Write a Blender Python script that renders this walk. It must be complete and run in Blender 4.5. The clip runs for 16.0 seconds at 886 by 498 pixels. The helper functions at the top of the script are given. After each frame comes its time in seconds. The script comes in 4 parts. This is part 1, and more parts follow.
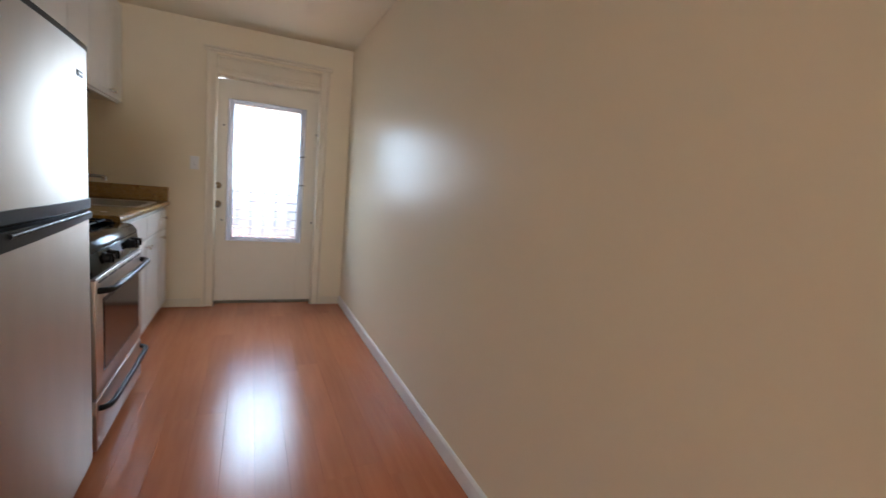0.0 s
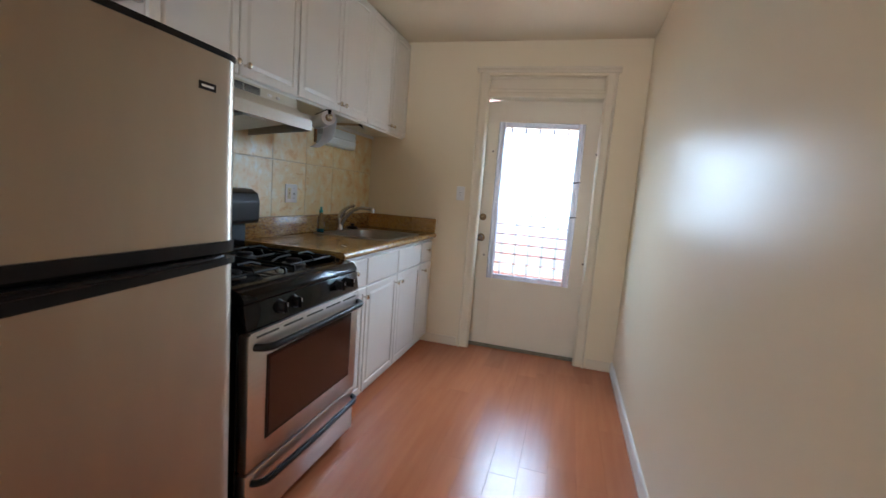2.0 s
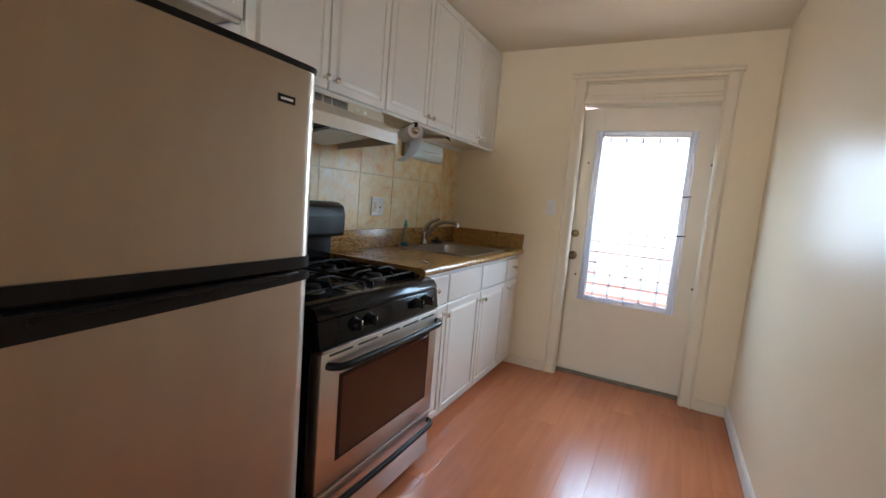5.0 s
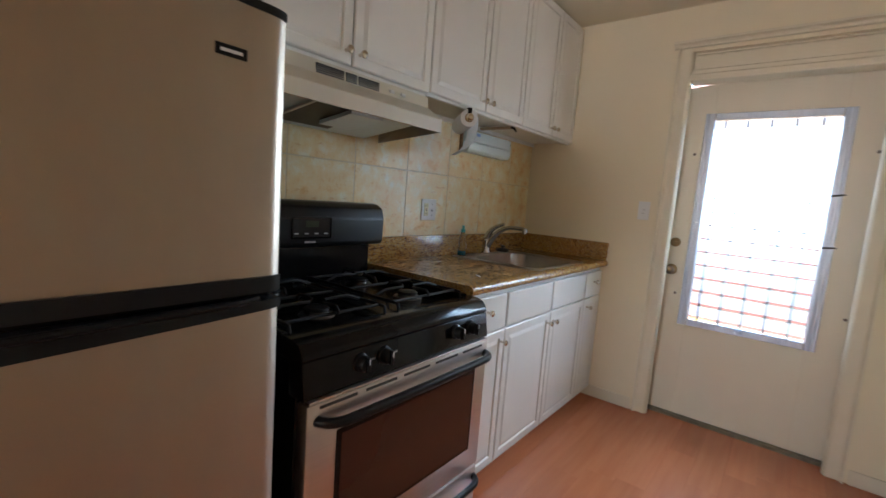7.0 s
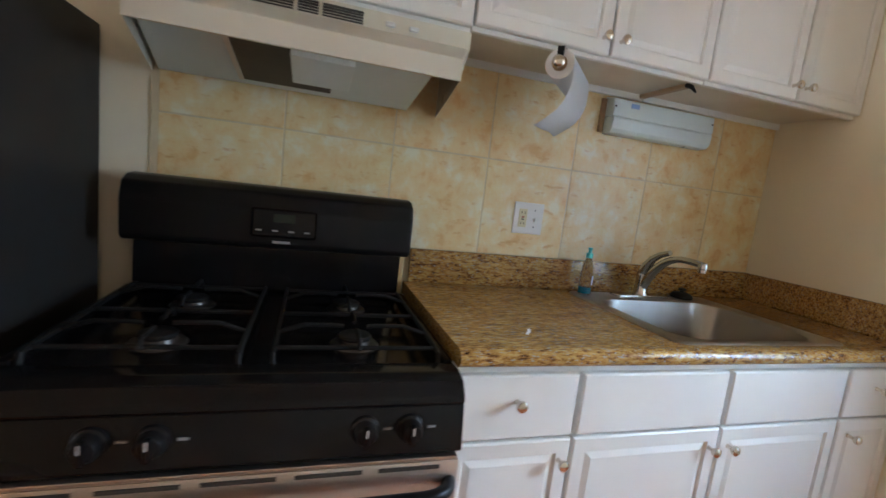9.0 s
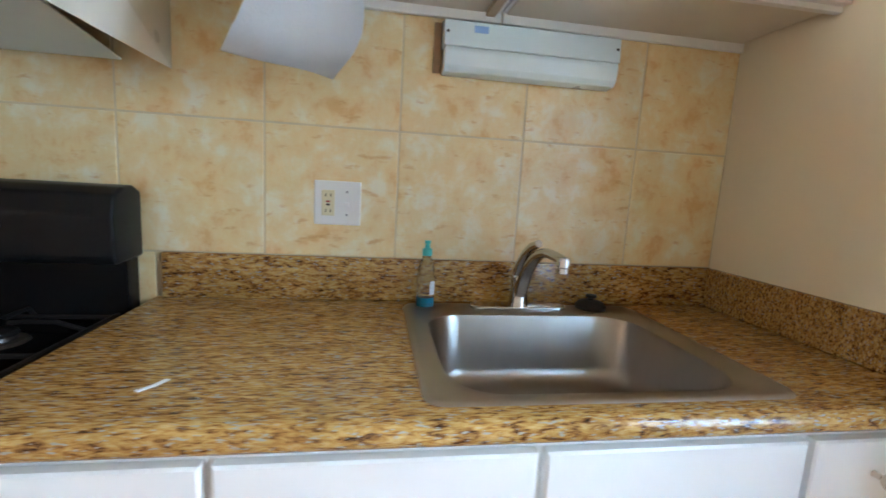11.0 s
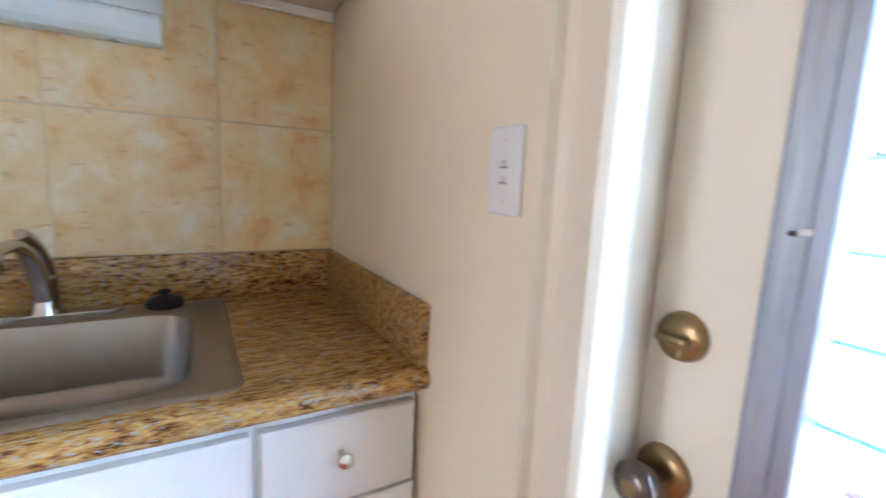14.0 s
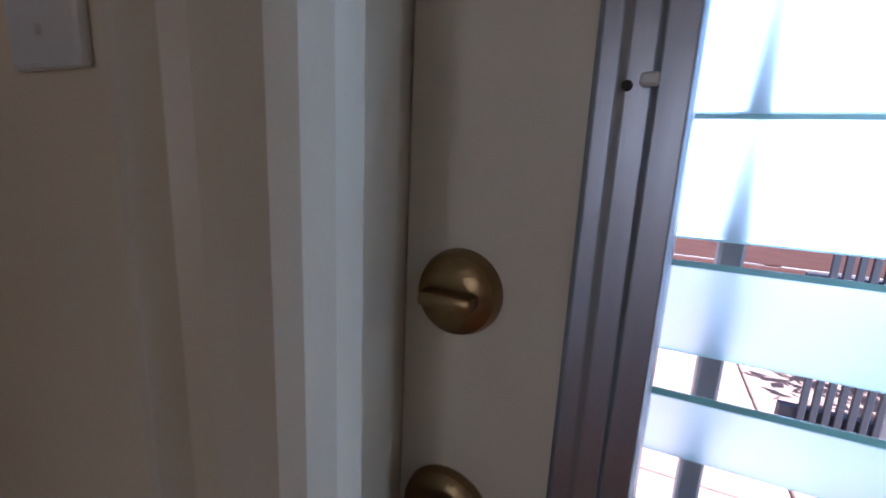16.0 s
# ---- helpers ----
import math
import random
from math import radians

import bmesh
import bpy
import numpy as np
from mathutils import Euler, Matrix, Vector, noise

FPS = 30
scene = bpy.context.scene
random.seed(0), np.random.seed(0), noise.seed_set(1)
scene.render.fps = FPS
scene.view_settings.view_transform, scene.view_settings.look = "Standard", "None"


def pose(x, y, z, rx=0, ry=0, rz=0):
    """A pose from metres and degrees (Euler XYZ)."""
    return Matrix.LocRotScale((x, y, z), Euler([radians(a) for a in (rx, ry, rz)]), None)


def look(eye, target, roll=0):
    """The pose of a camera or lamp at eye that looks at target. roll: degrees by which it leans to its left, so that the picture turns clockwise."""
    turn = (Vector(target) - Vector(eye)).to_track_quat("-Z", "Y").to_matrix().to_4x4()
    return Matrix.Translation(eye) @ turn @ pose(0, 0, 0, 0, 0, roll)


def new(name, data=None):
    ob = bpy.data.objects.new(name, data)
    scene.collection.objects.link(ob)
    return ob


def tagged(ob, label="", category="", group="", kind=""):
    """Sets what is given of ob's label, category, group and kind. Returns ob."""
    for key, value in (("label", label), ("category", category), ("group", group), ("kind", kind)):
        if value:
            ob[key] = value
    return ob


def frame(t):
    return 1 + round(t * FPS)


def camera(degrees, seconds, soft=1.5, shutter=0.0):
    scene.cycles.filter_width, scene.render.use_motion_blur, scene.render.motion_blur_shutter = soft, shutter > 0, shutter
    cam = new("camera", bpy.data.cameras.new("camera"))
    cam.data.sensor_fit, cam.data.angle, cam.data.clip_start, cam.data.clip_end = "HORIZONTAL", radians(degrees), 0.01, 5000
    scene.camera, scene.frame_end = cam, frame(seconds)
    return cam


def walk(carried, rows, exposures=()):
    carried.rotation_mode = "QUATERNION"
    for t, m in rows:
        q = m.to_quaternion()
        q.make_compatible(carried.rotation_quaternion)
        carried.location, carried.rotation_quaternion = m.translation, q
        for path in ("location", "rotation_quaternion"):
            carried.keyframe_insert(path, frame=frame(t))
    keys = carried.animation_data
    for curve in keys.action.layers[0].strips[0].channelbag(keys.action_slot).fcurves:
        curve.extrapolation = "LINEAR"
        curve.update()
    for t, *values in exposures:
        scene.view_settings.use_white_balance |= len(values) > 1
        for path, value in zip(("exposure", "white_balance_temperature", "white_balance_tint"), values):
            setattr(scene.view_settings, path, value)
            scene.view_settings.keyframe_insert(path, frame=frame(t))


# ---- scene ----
cam = camera(90.8, 16.0, shutter=0.5)
PATH = [
    (0, (1.273, -4.378, 1.216), (2.083, -2.568, 0.959), 5.1),
    (0.5, (1.48, -4.117, 1.227), (1.942, -2.185, 0.996), 4.6),
    (1, (1.632, -3.805, 1.231), (1.733, -1.82, 1.007), 3.9),
    (1.5, (1.701, -3.584, 1.24), (1.379, -1.624, 1.007), 6.5),
    (2, (1.68, -3.489, 1.266), (1.147, -1.578, 1.015), 4.5),
    (2.5, (1.621, -3.404, 1.274), (0.972, -1.528, 1.031), 4.4),
    (3, (1.631, -3.37, 1.28), (0.791, -1.57, 1.042), 6.0),
    (5.5, (1.651, -3.343, 1.27), (0.704, -1.596, 1.049), 4.3),
    (6, (1.624, -3.289, 1.262), (0.586, -1.594, 1.035), 3.8),
    (6.5, (1.592, -3.159, 1.253), (0.468, -1.519, 1.035), 3.3),
    (7, (1.557, -2.919, 1.268), (0.325, -1.361, 1.032), 4.4),
    (7.5, (1.497, -2.678, 1.26), (0.078, -1.287, 1.031), 3.4),
    (8, (1.523, -2.408, 1.268), (-0.163, -1.358, 1.037), 5.7),
    (10.5, (1.227, -1.205, 1.254), (-0.715, -0.837, 0.953), 4.3),
    (11, (1.182, -1.019, 1.256), (-0.771, -0.704, 0.967), 3.3),
    (11.5, (1.189, -0.834, 1.266), (-0.771, -0.598, 0.945), 3.5),
    (12, (1.194, -0.678, 1.261), (-0.764, -0.414, 0.951), 3.0),
    (12.5, (1.202, -0.546, 1.257), (-0.74, -0.208, 0.921), 1.9),
    (13, (1.219, -0.454, 1.265), (-0.704, -0.037, 0.908), 2.0),
    (13.5, (1.235, -0.39, 1.266), (-0.632, 0.242, 0.931), 1.9),
    (14, (1.274, -0.351, 1.261), (-0.44, 0.634, 0.959), 2.7),
    (14.5, (1.295, -0.314, 1.251), (-0.206, 0.974, 0.949), 1.5),
    (15, (1.232, -0.247, 1.217), (-0.024, 1.281, 0.919), 1.9),
    (15.5, (1.14, -0.184, 1.2), (0.261, 1.549, 0.727), 0.3),
    (16, (1.103, -0.13, 1.188), (0.277, 1.643, 0.774), 2.7),
]
walk(cam, [(t, look(eye, target, roll)) for t, eye, target, roll in PATH],
     exposures=[(0, 4.15, 5850, 11), (1.5, 4.25, 5650, 9), (3, 4.5, 5600, 8), (5.5, 4.5, 5850, 9), (6.5, 4.5, 5850, 9), (7.5, 4.3, 5700, 9), (8, 4.45, 5650, 9), (10.5, 5.35, 5450, 6), (12, 5.5, 5300, 7), (13, 5.6, 5200, 10), (14.5, 5.6, 5000, 12), (15, 4.6, 5050, 11), (15.5, 3.65, 5000, 11), (16, 2.95, 5150, 18)])

# ---- world, sun, large lights ----
world = bpy.data.worlds.new("world")
scene.world = world
world.use_nodes = True
_nt = world.node_tree
_sky = _nt.nodes.new("ShaderNodeTexSky")
_sky.sky_type, _sky.sun_disc = "NISHITA", False
_sky.sun_elevation, _sky.sun_rotation = radians(58), radians(105)
_nt.links.new(_sky.outputs[0], _nt.nodes["Background"].inputs[0])
_nt.nodes["Background"].inputs[1].default_value = 0.055
sun = new("sun", bpy.data.lights.new("sun", "SUN"))
sun.data.energy, sun.data.angle, sun.data.color = 4.0, radians(0.6), (1, 0.95, 0.88)
sun.matrix_world = look((0, 0, 0), (-0.5, 0.14, -0.85))

daylight = new("door_window_light", bpy.data.lights.new("door_window_light", "AREA"))
daylight.data.shape, daylight.data.size, daylight.data.size_y = "RECTANGLE", 0.56, 0.73
daylight.data.energy, daylight.data.color = 0.52, (0.80, 0.91, 1.0)
daylight.data.spread = radians(97)
daylight.matrix_world = look((1.401, 0.35, 1.465), (1.401, -1, 0.95))

# unseen fill lamp, added to brighten the door and end wall from behind
rear_light = new("rear_fill_light", bpy.data.lights.new("rear_fill_light", "AREA"))
rear_light.data.shape, rear_light.data.size, rear_light.data.size_y = "RECTANGLE", 1.34, 1.18
rear_light.data.energy, rear_light.data.color = 2.4, (1.0, 0.98, 0.96)
rear_light.matrix_world = look((1.06, -9.05, 1.45), (1.06, 0, 1.35))

# ---- materials ----
def ramp(nt, fac, stops):
    r = nt.nodes.new("ShaderNodeValToRGB")
    el = r.color_ramp.elements
    while len(el) < len(stops):
        el.new(0.5)
    for e, (p, c) in zip(el, stops):
        e.position, e.color = p, (*c, 1)
    nt.links.new(fac, r.inputs[0])
    return r.outputs[0]


def mat(name, a, b=None, rough=0.5, metal=0.0, scale=6.0, stretch=(1, 1, 1), grain=120.0, bump=0.05, spread=0.06, spec=0.5, coat=0.0):
    """Two-scale mottled material: colour a to b over broad noise, fine grain in bump and roughness."""
    m = bpy.data.materials.new(name)
    m.use_nodes = True
    nt = m.node_tree
    p = nt.nodes["Principled BSDF"]
    b = b or tuple(x * 0.9 for x in a)
    tc = nt.nodes.new("ShaderNodeTexCoord")
    mp = nt.nodes.new("ShaderNodeMapping")
    mp.inputs["Scale"].default_value = stretch
    nt.links.new(tc.outputs["Object"], mp.inputs[0])
    n1 = nt.nodes.new("ShaderNodeTexNoise")
    n1.inputs["Scale"].default_value, n1.inputs["Detail"].default_value = scale, 6
    n2 = nt.nodes.new("ShaderNodeTexNoise")
    n2.inputs["Scale"].default_value, n2.inputs["Detail"].default_value = grain, 3
    for n in (n1, n2):
        nt.links.new(mp.outputs[0], n.inputs[0])
    nt.links.new(ramp(nt, n1.outputs[0], [(0.2, a), (0.8, b)]), p.inputs["Base Color"])
    mr = nt.nodes.new("ShaderNodeMapRange")
    mr.inputs["To Min"].default_value, mr.inputs["To Max"].default_value = max(rough - spread, 0.02), rough + spread
    nt.links.new(n1.outputs[0], mr.inputs[0])
    nt.links.new(mr.outputs[0], p.inputs["Roughness"])
    bp = nt.nodes.new("ShaderNodeBump")
    bp.inputs["Strength"].default_value, bp.inputs["Distance"].default_value = bump, 0.01
    nt.links.new(n2.outputs[0], bp.inputs["Height"])
    nt.links.new(bp.outputs[0], p.inputs["Normal"])
    p.inputs["Metallic"].default_value, p.inputs["Specular IOR Level"].default_value = metal, spec
    p.inputs["Coat Weight"].default_value, p.inputs["Coat Roughness"].default_value = coat, 0.12
    return m


def glass(name, tint, rough=0.0, ior=1.45):
    m = bpy.data.materials.new(name)
    m.use_nodes = True
    p = m.node_tree.nodes["Principled BSDF"]
    p.inputs["Base Color"].default_value = (*tint, 1)
    p.inputs["Transmission Weight"].default_value, p.inputs["Roughness"].default_value, p.inputs["IOR"].default_value = 1, rough, ior
    return m


def frosted(name, tint, rough, milk):
    """Obscure glass: rough transmission with a share of milky scattering."""
    m = glass(name, tint, rough)
    nt = m.node_tree
    p, out = nt.nodes["Principled BSDF"], nt.nodes["Material Output"]
    tr = nt.nodes.new("ShaderNodeBsdfTranslucent")
    tr.inputs["Color"].default_value = (*tint, 1)
    mx = nt.nodes.new("ShaderNodeMixShader")
    mx.inputs[0].default_value = milk
    nt.links.new(p.outputs[0], mx.inputs[1])
    nt.links.new(tr.outputs[0], mx.inputs[2])
    nt.links.new(mx.outputs[0], out.inputs["Surface"])
    return m


M_WALL = mat("cream_wall_paint", (0.85, 0.752, 0.570), (0.835, 0.732, 0.55), 0.31, scale=0.9, grain=14, bump=0.04, spread=0.0, spec=0.03)
M_CEIL = mat("ceiling_paint", (0.80, 0.715, 0.56), (0.77, 0.68, 0.52), 0.6, scale=2, grain=60, bump=0.06)
M_TRIM = mat("cream_trim_gloss", (0.80, 0.72, 0.57), (0.75, 0.66, 0.51), 0.38, scale=5, grain=70, bump=0.04)
M_DOOR = mat("door_paint", (0.82, 0.745, 0.61), (0.79, 0.71, 0.575), 0.36, scale=4, grain=60, bump=0.04)
M_BASEB = mat("white_baseboard_paint", (0.88, 0.87, 0.84), (0.82, 0.80, 0.76), 0.4, scale=9, grain=80)
M_CAB = mat("white_cabinet_foil", (0.85, 0.84, 0.81), (0.82, 0.80, 0.765), 0.36, scale=3, grain=150, bump=0.015)
M_CABIN = mat("cabinet_underside_cream", (0.74, 0.68, 0.56), (0.68, 0.61, 0.49), 0.5, scale=5)
M_STEEL = mat("brushed_steel", (0.60, 0.54, 0.50), (0.54, 0.48, 0.44), 0.35, 1.0, scale=3, stretch=(1, 1, 60), grain=90, bump=0.03)
M_FRIDGE = mat("fridge_stainless", (0.45, 0.38, 0.305), (0.40, 0.335, 0.265), 0.36, 0.95, scale=2.5, stretch=(1, 3, 1), grain=140, bump=0.006, spread=0.06)
M_SINK = mat("sink_stainless", (0.39, 0.36, 0.33), (0.34, 0.315, 0.285), 0.30, 1.0, scale=6, stretch=(3, 3, 1), grain=300, bump=0.0, spread=0.0)
M_CHROME = mat("chrome", (0.58, 0.58, 0.58), (0.50, 0.50, 0.50), 0.14, 1.0, scale=12, bump=0.01, spread=0.04)
M_NICKEL = mat("satin_nickel", (0.72, 0.66, 0.58), (0.64, 0.58, 0.50), 0.22, 1.0, scale=20, bump=0.01)
M_BRASS = mat("aged_brass", (0.32, 0.22, 0.10), (0.20, 0.13, 0.065), 0.3, 1.0, scale=25, grain=200, bump=0.05)
M_BRONZE = mat("worn_knob_metal", (0.22, 0.17, 0.14), (0.13, 0.10, 0.085), 0.3, 1.0, scale=30, grain=180)
M_BLACK = mat("black_enamel", (0.006, 0.006, 0.0065), (0.008, 0.0075, 0.0075), 0.13, scale=6, bump=0.01, spread=0.05, spec=0.2)
M_BLACKP = mat("black_plastic", (0.008, 0.008, 0.0085), (0.011, 0.0105, 0.0105), 0.32, scale=10, grain=300, bump=0.03, spec=0.16)
M_IRON = mat("cast_iron_grate", (0.008, 0.008, 0.0085), (0.013, 0.012, 0.0115), 0.5, scale=30, grain=400, bump=0.1, spec=0.2)
M_SIDE = mat("fridge_side_black", (0.02, 0.02, 0.02), (0.022, 0.021, 0.02), 0.45, scale=10, grain=250, bump=0.1, spec=0.25)
M_OVEN = mat("oven_window_glass", (0.050, 0.014, 0.009), (0.036, 0.010, 0.007), 0.12, scale=3, bump=0.0, spread=0.03)
M_ALU = mat("aluminium_window_frame", (0.44, 0.46, 0.52), (0.34, 0.36, 0.42), 0.36, 0.9, scale=8, stretch=(10, 10, 1), grain=90)
M_SWITCH = mat("white_plate_plastic", (0.82, 0.81, 0.80), (0.78, 0.77, 0.75), 0.35, scale=10, bump=0.01)
M_IVORY = mat("ivory_socket", (0.74, 0.68, 0.45), (0.70, 0.63, 0.40), 0.4, scale=10)
M_DARK = mat("dark_slot", (0.03, 0.025, 0.02), (0.05, 0.04, 0.035), 0.6, scale=20)
M_RED = mat("red_button", (0.35, 0.03, 0.02), (0.3, 0.03, 0.02), 0.4)
M_LAMP = mat("lamp_housing_white", (0.74, 0.83, 0.84), (0.70, 0.79, 0.81), 0.35, scale=7)
M_DIFF = mat("lamp_diffuser_acrylic", (0.77, 0.86, 0.88), (0.73, 0.82, 0.85), 0.30, scale=7, spec=0.6)
M_BLUE = mat("pale_blue_sticker", (0.30, 0.48, 0.80), (0.34, 0.52, 0.80), 0.5)
M_PAPER = mat("paper_towel", (0.83, 0.82, 0.82), (0.79, 0.78, 0.79), 0.9, scale=14, grain=170, bump=0.25)
# brown of the roll's cardboard core, also of the lamp's painted shadow
M_BROWN = mat("cardboard_and_shadow_brown", (0.36, 0.24, 0.14), None, 0.8)
M_WOOD = mat("raw_wood_cleat", (0.45, 0.33, 0.20), (0.36, 0.25, 0.15), 0.6, scale=8, stretch=(1, 12, 12))
M_RUBBER = mat("black_rubber", (0.012, 0.012, 0.012), (0.018, 0.017, 0.016), 0.5, scale=30, spec=0.25)
M_CAP = mat("teal_cap", (0.10, 0.52, 0.48), (0.09, 0.46, 0.44), 0.35)
M_SOAP = mat("blue_soap", (0.01, 0.27, 0.42), (0.01, 0.22, 0.36), 0.15, bump=0.0)
M_LABEL = mat("bottle_label", (0.72, 0.74, 0.76), None, 0.5)
M_BOTTLE = glass("clear_bottle", (0.93, 0.98, 0.97), 0.06)
M_PANE = frosted("obscure_louvre_glass", (0.84, 0.94, 0.98), 0.36, 0.15)
M_PEDGE = mat("green_glass_edge", (0.24, 0.44, 0.37), (0.28, 0.50, 0.42), 0.25, bump=0.0)
M_DISP = mat("dark_display", (0.012, 0.02, 0.012), (0.016, 0.024, 0.014), 0.1)
M_GREY = mat("grey_print", (0.34, 0.34, 0.34), None, 0.5)
M_GROUT = mat("grout", (0.72, 0.60, 0.40), (0.64, 0.52, 0.33), 0.85, scale=18, grain=250, bump=0.2)
M_THRESH = mat("threshold_metal", (0.30, 0.26, 0.20), (0.20, 0.17, 0.13), 0.4, 0.7, scale=20)
M_BURN = mat("burner_bowl_metal", (0.13, 0.12, 0.11), (0.07, 0.065, 0.06), 0.35, 0.8, scale=20)
M_GROUND = mat("concrete_yard", (0.34, 0.33, 0.31), (0.27, 0.26, 0.245), 0.85, scale=2, grain=60, bump=0.3)
M_PAVER = mat("tan_paver", (0.24, 0.15, 0.115), (0.17, 0.105, 0.08), 0.85, scale=3, grain=60, bump=0.3)
M_RECESS = mat("hood_recess_shade", (0.055, 0.038, 0.028), (0.03, 0.022, 0.017), 0.45, 0.3, scale=9)
M_DECK = mat("red_brown_boards", (0.17, 0.075, 0.055), (0.12, 0.05, 0.04), 0.6, scale=4, stretch=(1, 8, 8), grain=40)
M_FENCE = mat("dark_fence_paint", (0.022, 0.022, 0.03), (0.035, 0.035, 0.045), 0.6, scale=6)
M_BAR = mat("grille_bar_paint", (0.30, 0.28, 0.30), (0.24, 0.22, 0.23), 0.45, scale=20)
M_LEAF = mat("leaf_green", (0.06, 0.12, 0.03), (0.10, 0.16, 0.05), 0.5, scale=12)
M_YELLOW = mat("yellow_plastic", (0.70, 0.42, 0.04), None, 0.4)
M_STUCCO = mat("pale_stucco", (0.66, 0.65, 0.63), (0.58, 0.57, 0.55), 0.9, scale=3, grain=70, bump=0.4)


def vary(m, amount, sat=0.06):
    """Lets each piece differ a little by its own random number."""
    nt = m.node_tree
    p = nt.nodes["Principled BSDF"]
    src = p.inputs["Base Color"].links[0].from_socket
    oi = nt.nodes.new("ShaderNodeObjectInfo")
    mr = nt.nodes.new("ShaderNodeMapRange")
    mr.inputs["To Min"].default_value, mr.inputs["To Max"].default_value = 1 - amount, 1 + amount
    nt.links.new(oi.outputs["Random"], mr.inputs[0])
    h = nt.nodes.new("ShaderNodeHueSaturation")
    nt.links.new(src, h.inputs["Color"])
    nt.links.new(mr.outputs[0], h.inputs["Value"])
    nt.links.new(h.outputs[0], p.inputs["Base Color"])
    # shift the pattern from piece to piece
    mp = [n for n in nt.nodes if n.bl_idname == "ShaderNodeMapping"][0]
    mul = nt.nodes.new("ShaderNodeVectorMath")
    mul.operation = "SCALE"
    mul.inputs[0].default_value = (17, 29, 11)
    nt.links.new(oi.outputs["Random"], mul.inputs["Scale"])
    nt.links.new(mul.outputs[0], mp.inputs["Location"])


def tile_material():
    m = mat("marbled_ceramic_tile", (0.70, 0.52, 0.28), (0.76, 0.62, 0.38), 0.34, scale=7, grain=90, bump=0.02)
    nt = m.node_tree
    p = nt.nodes["Principled BSDF"]
    mp = [n for n in nt.nodes if n.bl_idname == "ShaderNodeMapping"][0]
    n = nt.nodes.new("ShaderNodeTexNoise")
    n.inputs["Scale"].default_value, n.inputs["Detail"].default_value, n.inputs["Distortion"].default_value = 13, 10, 0.2
    n.inputs["Roughness"].default_value = 0.62
    nt.links.new(mp.outputs[0], n.inputs[0])
    nt.links.new(ramp(nt, n.outputs[0], [(0.33, (0.74, 0.46, 0.19)), (0.43, (0.80, 0.60, 0.30)), (0.53, (0.81, 0.65, 0.36)), (0.65, (0.84, 0.77, 0.58))]), p.inputs["Base Color"])
    # short orange-brown strokes scattered over the glaze
    mp2 = nt.nodes.new("ShaderNodeMapping")
    mp2.inputs["Scale"].default_value = (1, 0.45, 1.3)
    nt.links.new(mp.outputs[0], mp2.inputs[0])
    st = nt.nodes.new("ShaderNodeTexNoise")
    st.inputs["Scale"].default_value, st.inputs["Detail"].default_value, st.inputs["Roughness"].default_value = 34, 5, 0.6
    nt.links.new(mp2.outputs[0], st.inputs[0])
    mx = nt.nodes.new("ShaderNodeMix")
    mx.data_type = "RGBA"
    src = p.inputs["Base Color"].links[0].from_socket
    nt.links.new(ramp(nt, st.outputs[0], [(0.60, (0, 0, 0)), (0.72, (0.75, 0.75, 0.75))]), mx.inputs[0])
    nt.links.new(src, mx.inputs[6])
    mx.inputs[7].default_value = (0.62, 0.33, 0.11, 1)
    nt.links.new(mx.outputs[2], p.inputs["Base Color"])
    vary(m, 0.04)
    return m


def granite_material():
    m = mat("speckled_granite_laminate", (0.5, 0.3, 0.1), None, 0.2, scale=30, grain=200, bump=0.01)
    nt = m.node_tree
    p = nt.nodes["Principled BSDF"]
    tc = nt.nodes.new("ShaderNodeTexCoord")
    mp = nt.nodes.new("ShaderNodeMapping")
    mp.inputs["Scale"].default_value = (4.2, 0.85, 2.8)
    nt.links.new(tc.outputs["Object"], mp.inputs[0])
    a = nt.nodes.new("ShaderNodeTexNoise")
    a.inputs["Scale"].default_value, a.inputs["Detail"].default_value, a.inputs["Roughness"].default_value, a.inputs["Distortion"].default_value = 44, 6, 0.66, 0.5
    b = nt.nodes.new("ShaderNodeTexNoise")
    b.inputs["Scale"].default_value, b.inputs["Detail"].default_value = 75, 4
    c = nt.nodes.new("ShaderNodeTexNoise")
    c.inputs["Scale"].default_value, c.inputs["Detail"].default_value = 9, 2
    for n in (a, b, c):
        nt.links.new(mp.outputs[0], n.inputs[0])
    base = ramp(nt, a.outputs[0], [(0.33, (0.030, 0.014, 0.007)), (0.40, (0.17, 0.075, 0.024)), (0.46, (0.37, 0.187, 0.045)), (0.55, (0.52, 0.312, 0.090)), (0.70, (0.64, 0.475, 0.21))])
    fleck = ramp(nt, b.outputs[0], [(0.59, (0, 0, 0)), (0.65, (1, 1, 1))])
    mix = nt.nodes.new("ShaderNodeMix")
    mix.data_type = "RGBA"
    nt.links.new(fleck, mix.inputs[0])
    nt.links.new(base, mix.inputs[6])
    mix.inputs[7].default_value = (0.40, 0.395, 0.345, 1)
    tone = nt.nodes.new("ShaderNodeMix")
    tone.data_type, tone.blend_type = "RGBA", "MULTIPLY"
    tone.inputs[0].default_value = 0.7
    nt.links.new(mix.outputs[2], tone.inputs[6])
    nt.links.new(ramp(nt, c.outputs[0], [(0.35, (0.7, 0.66, 0.6)), (0.65, (1, 1, 1))]), tone.inputs[7])
    nt.links.new(tone.outputs[2], p.inputs["Base Color"])
    return m


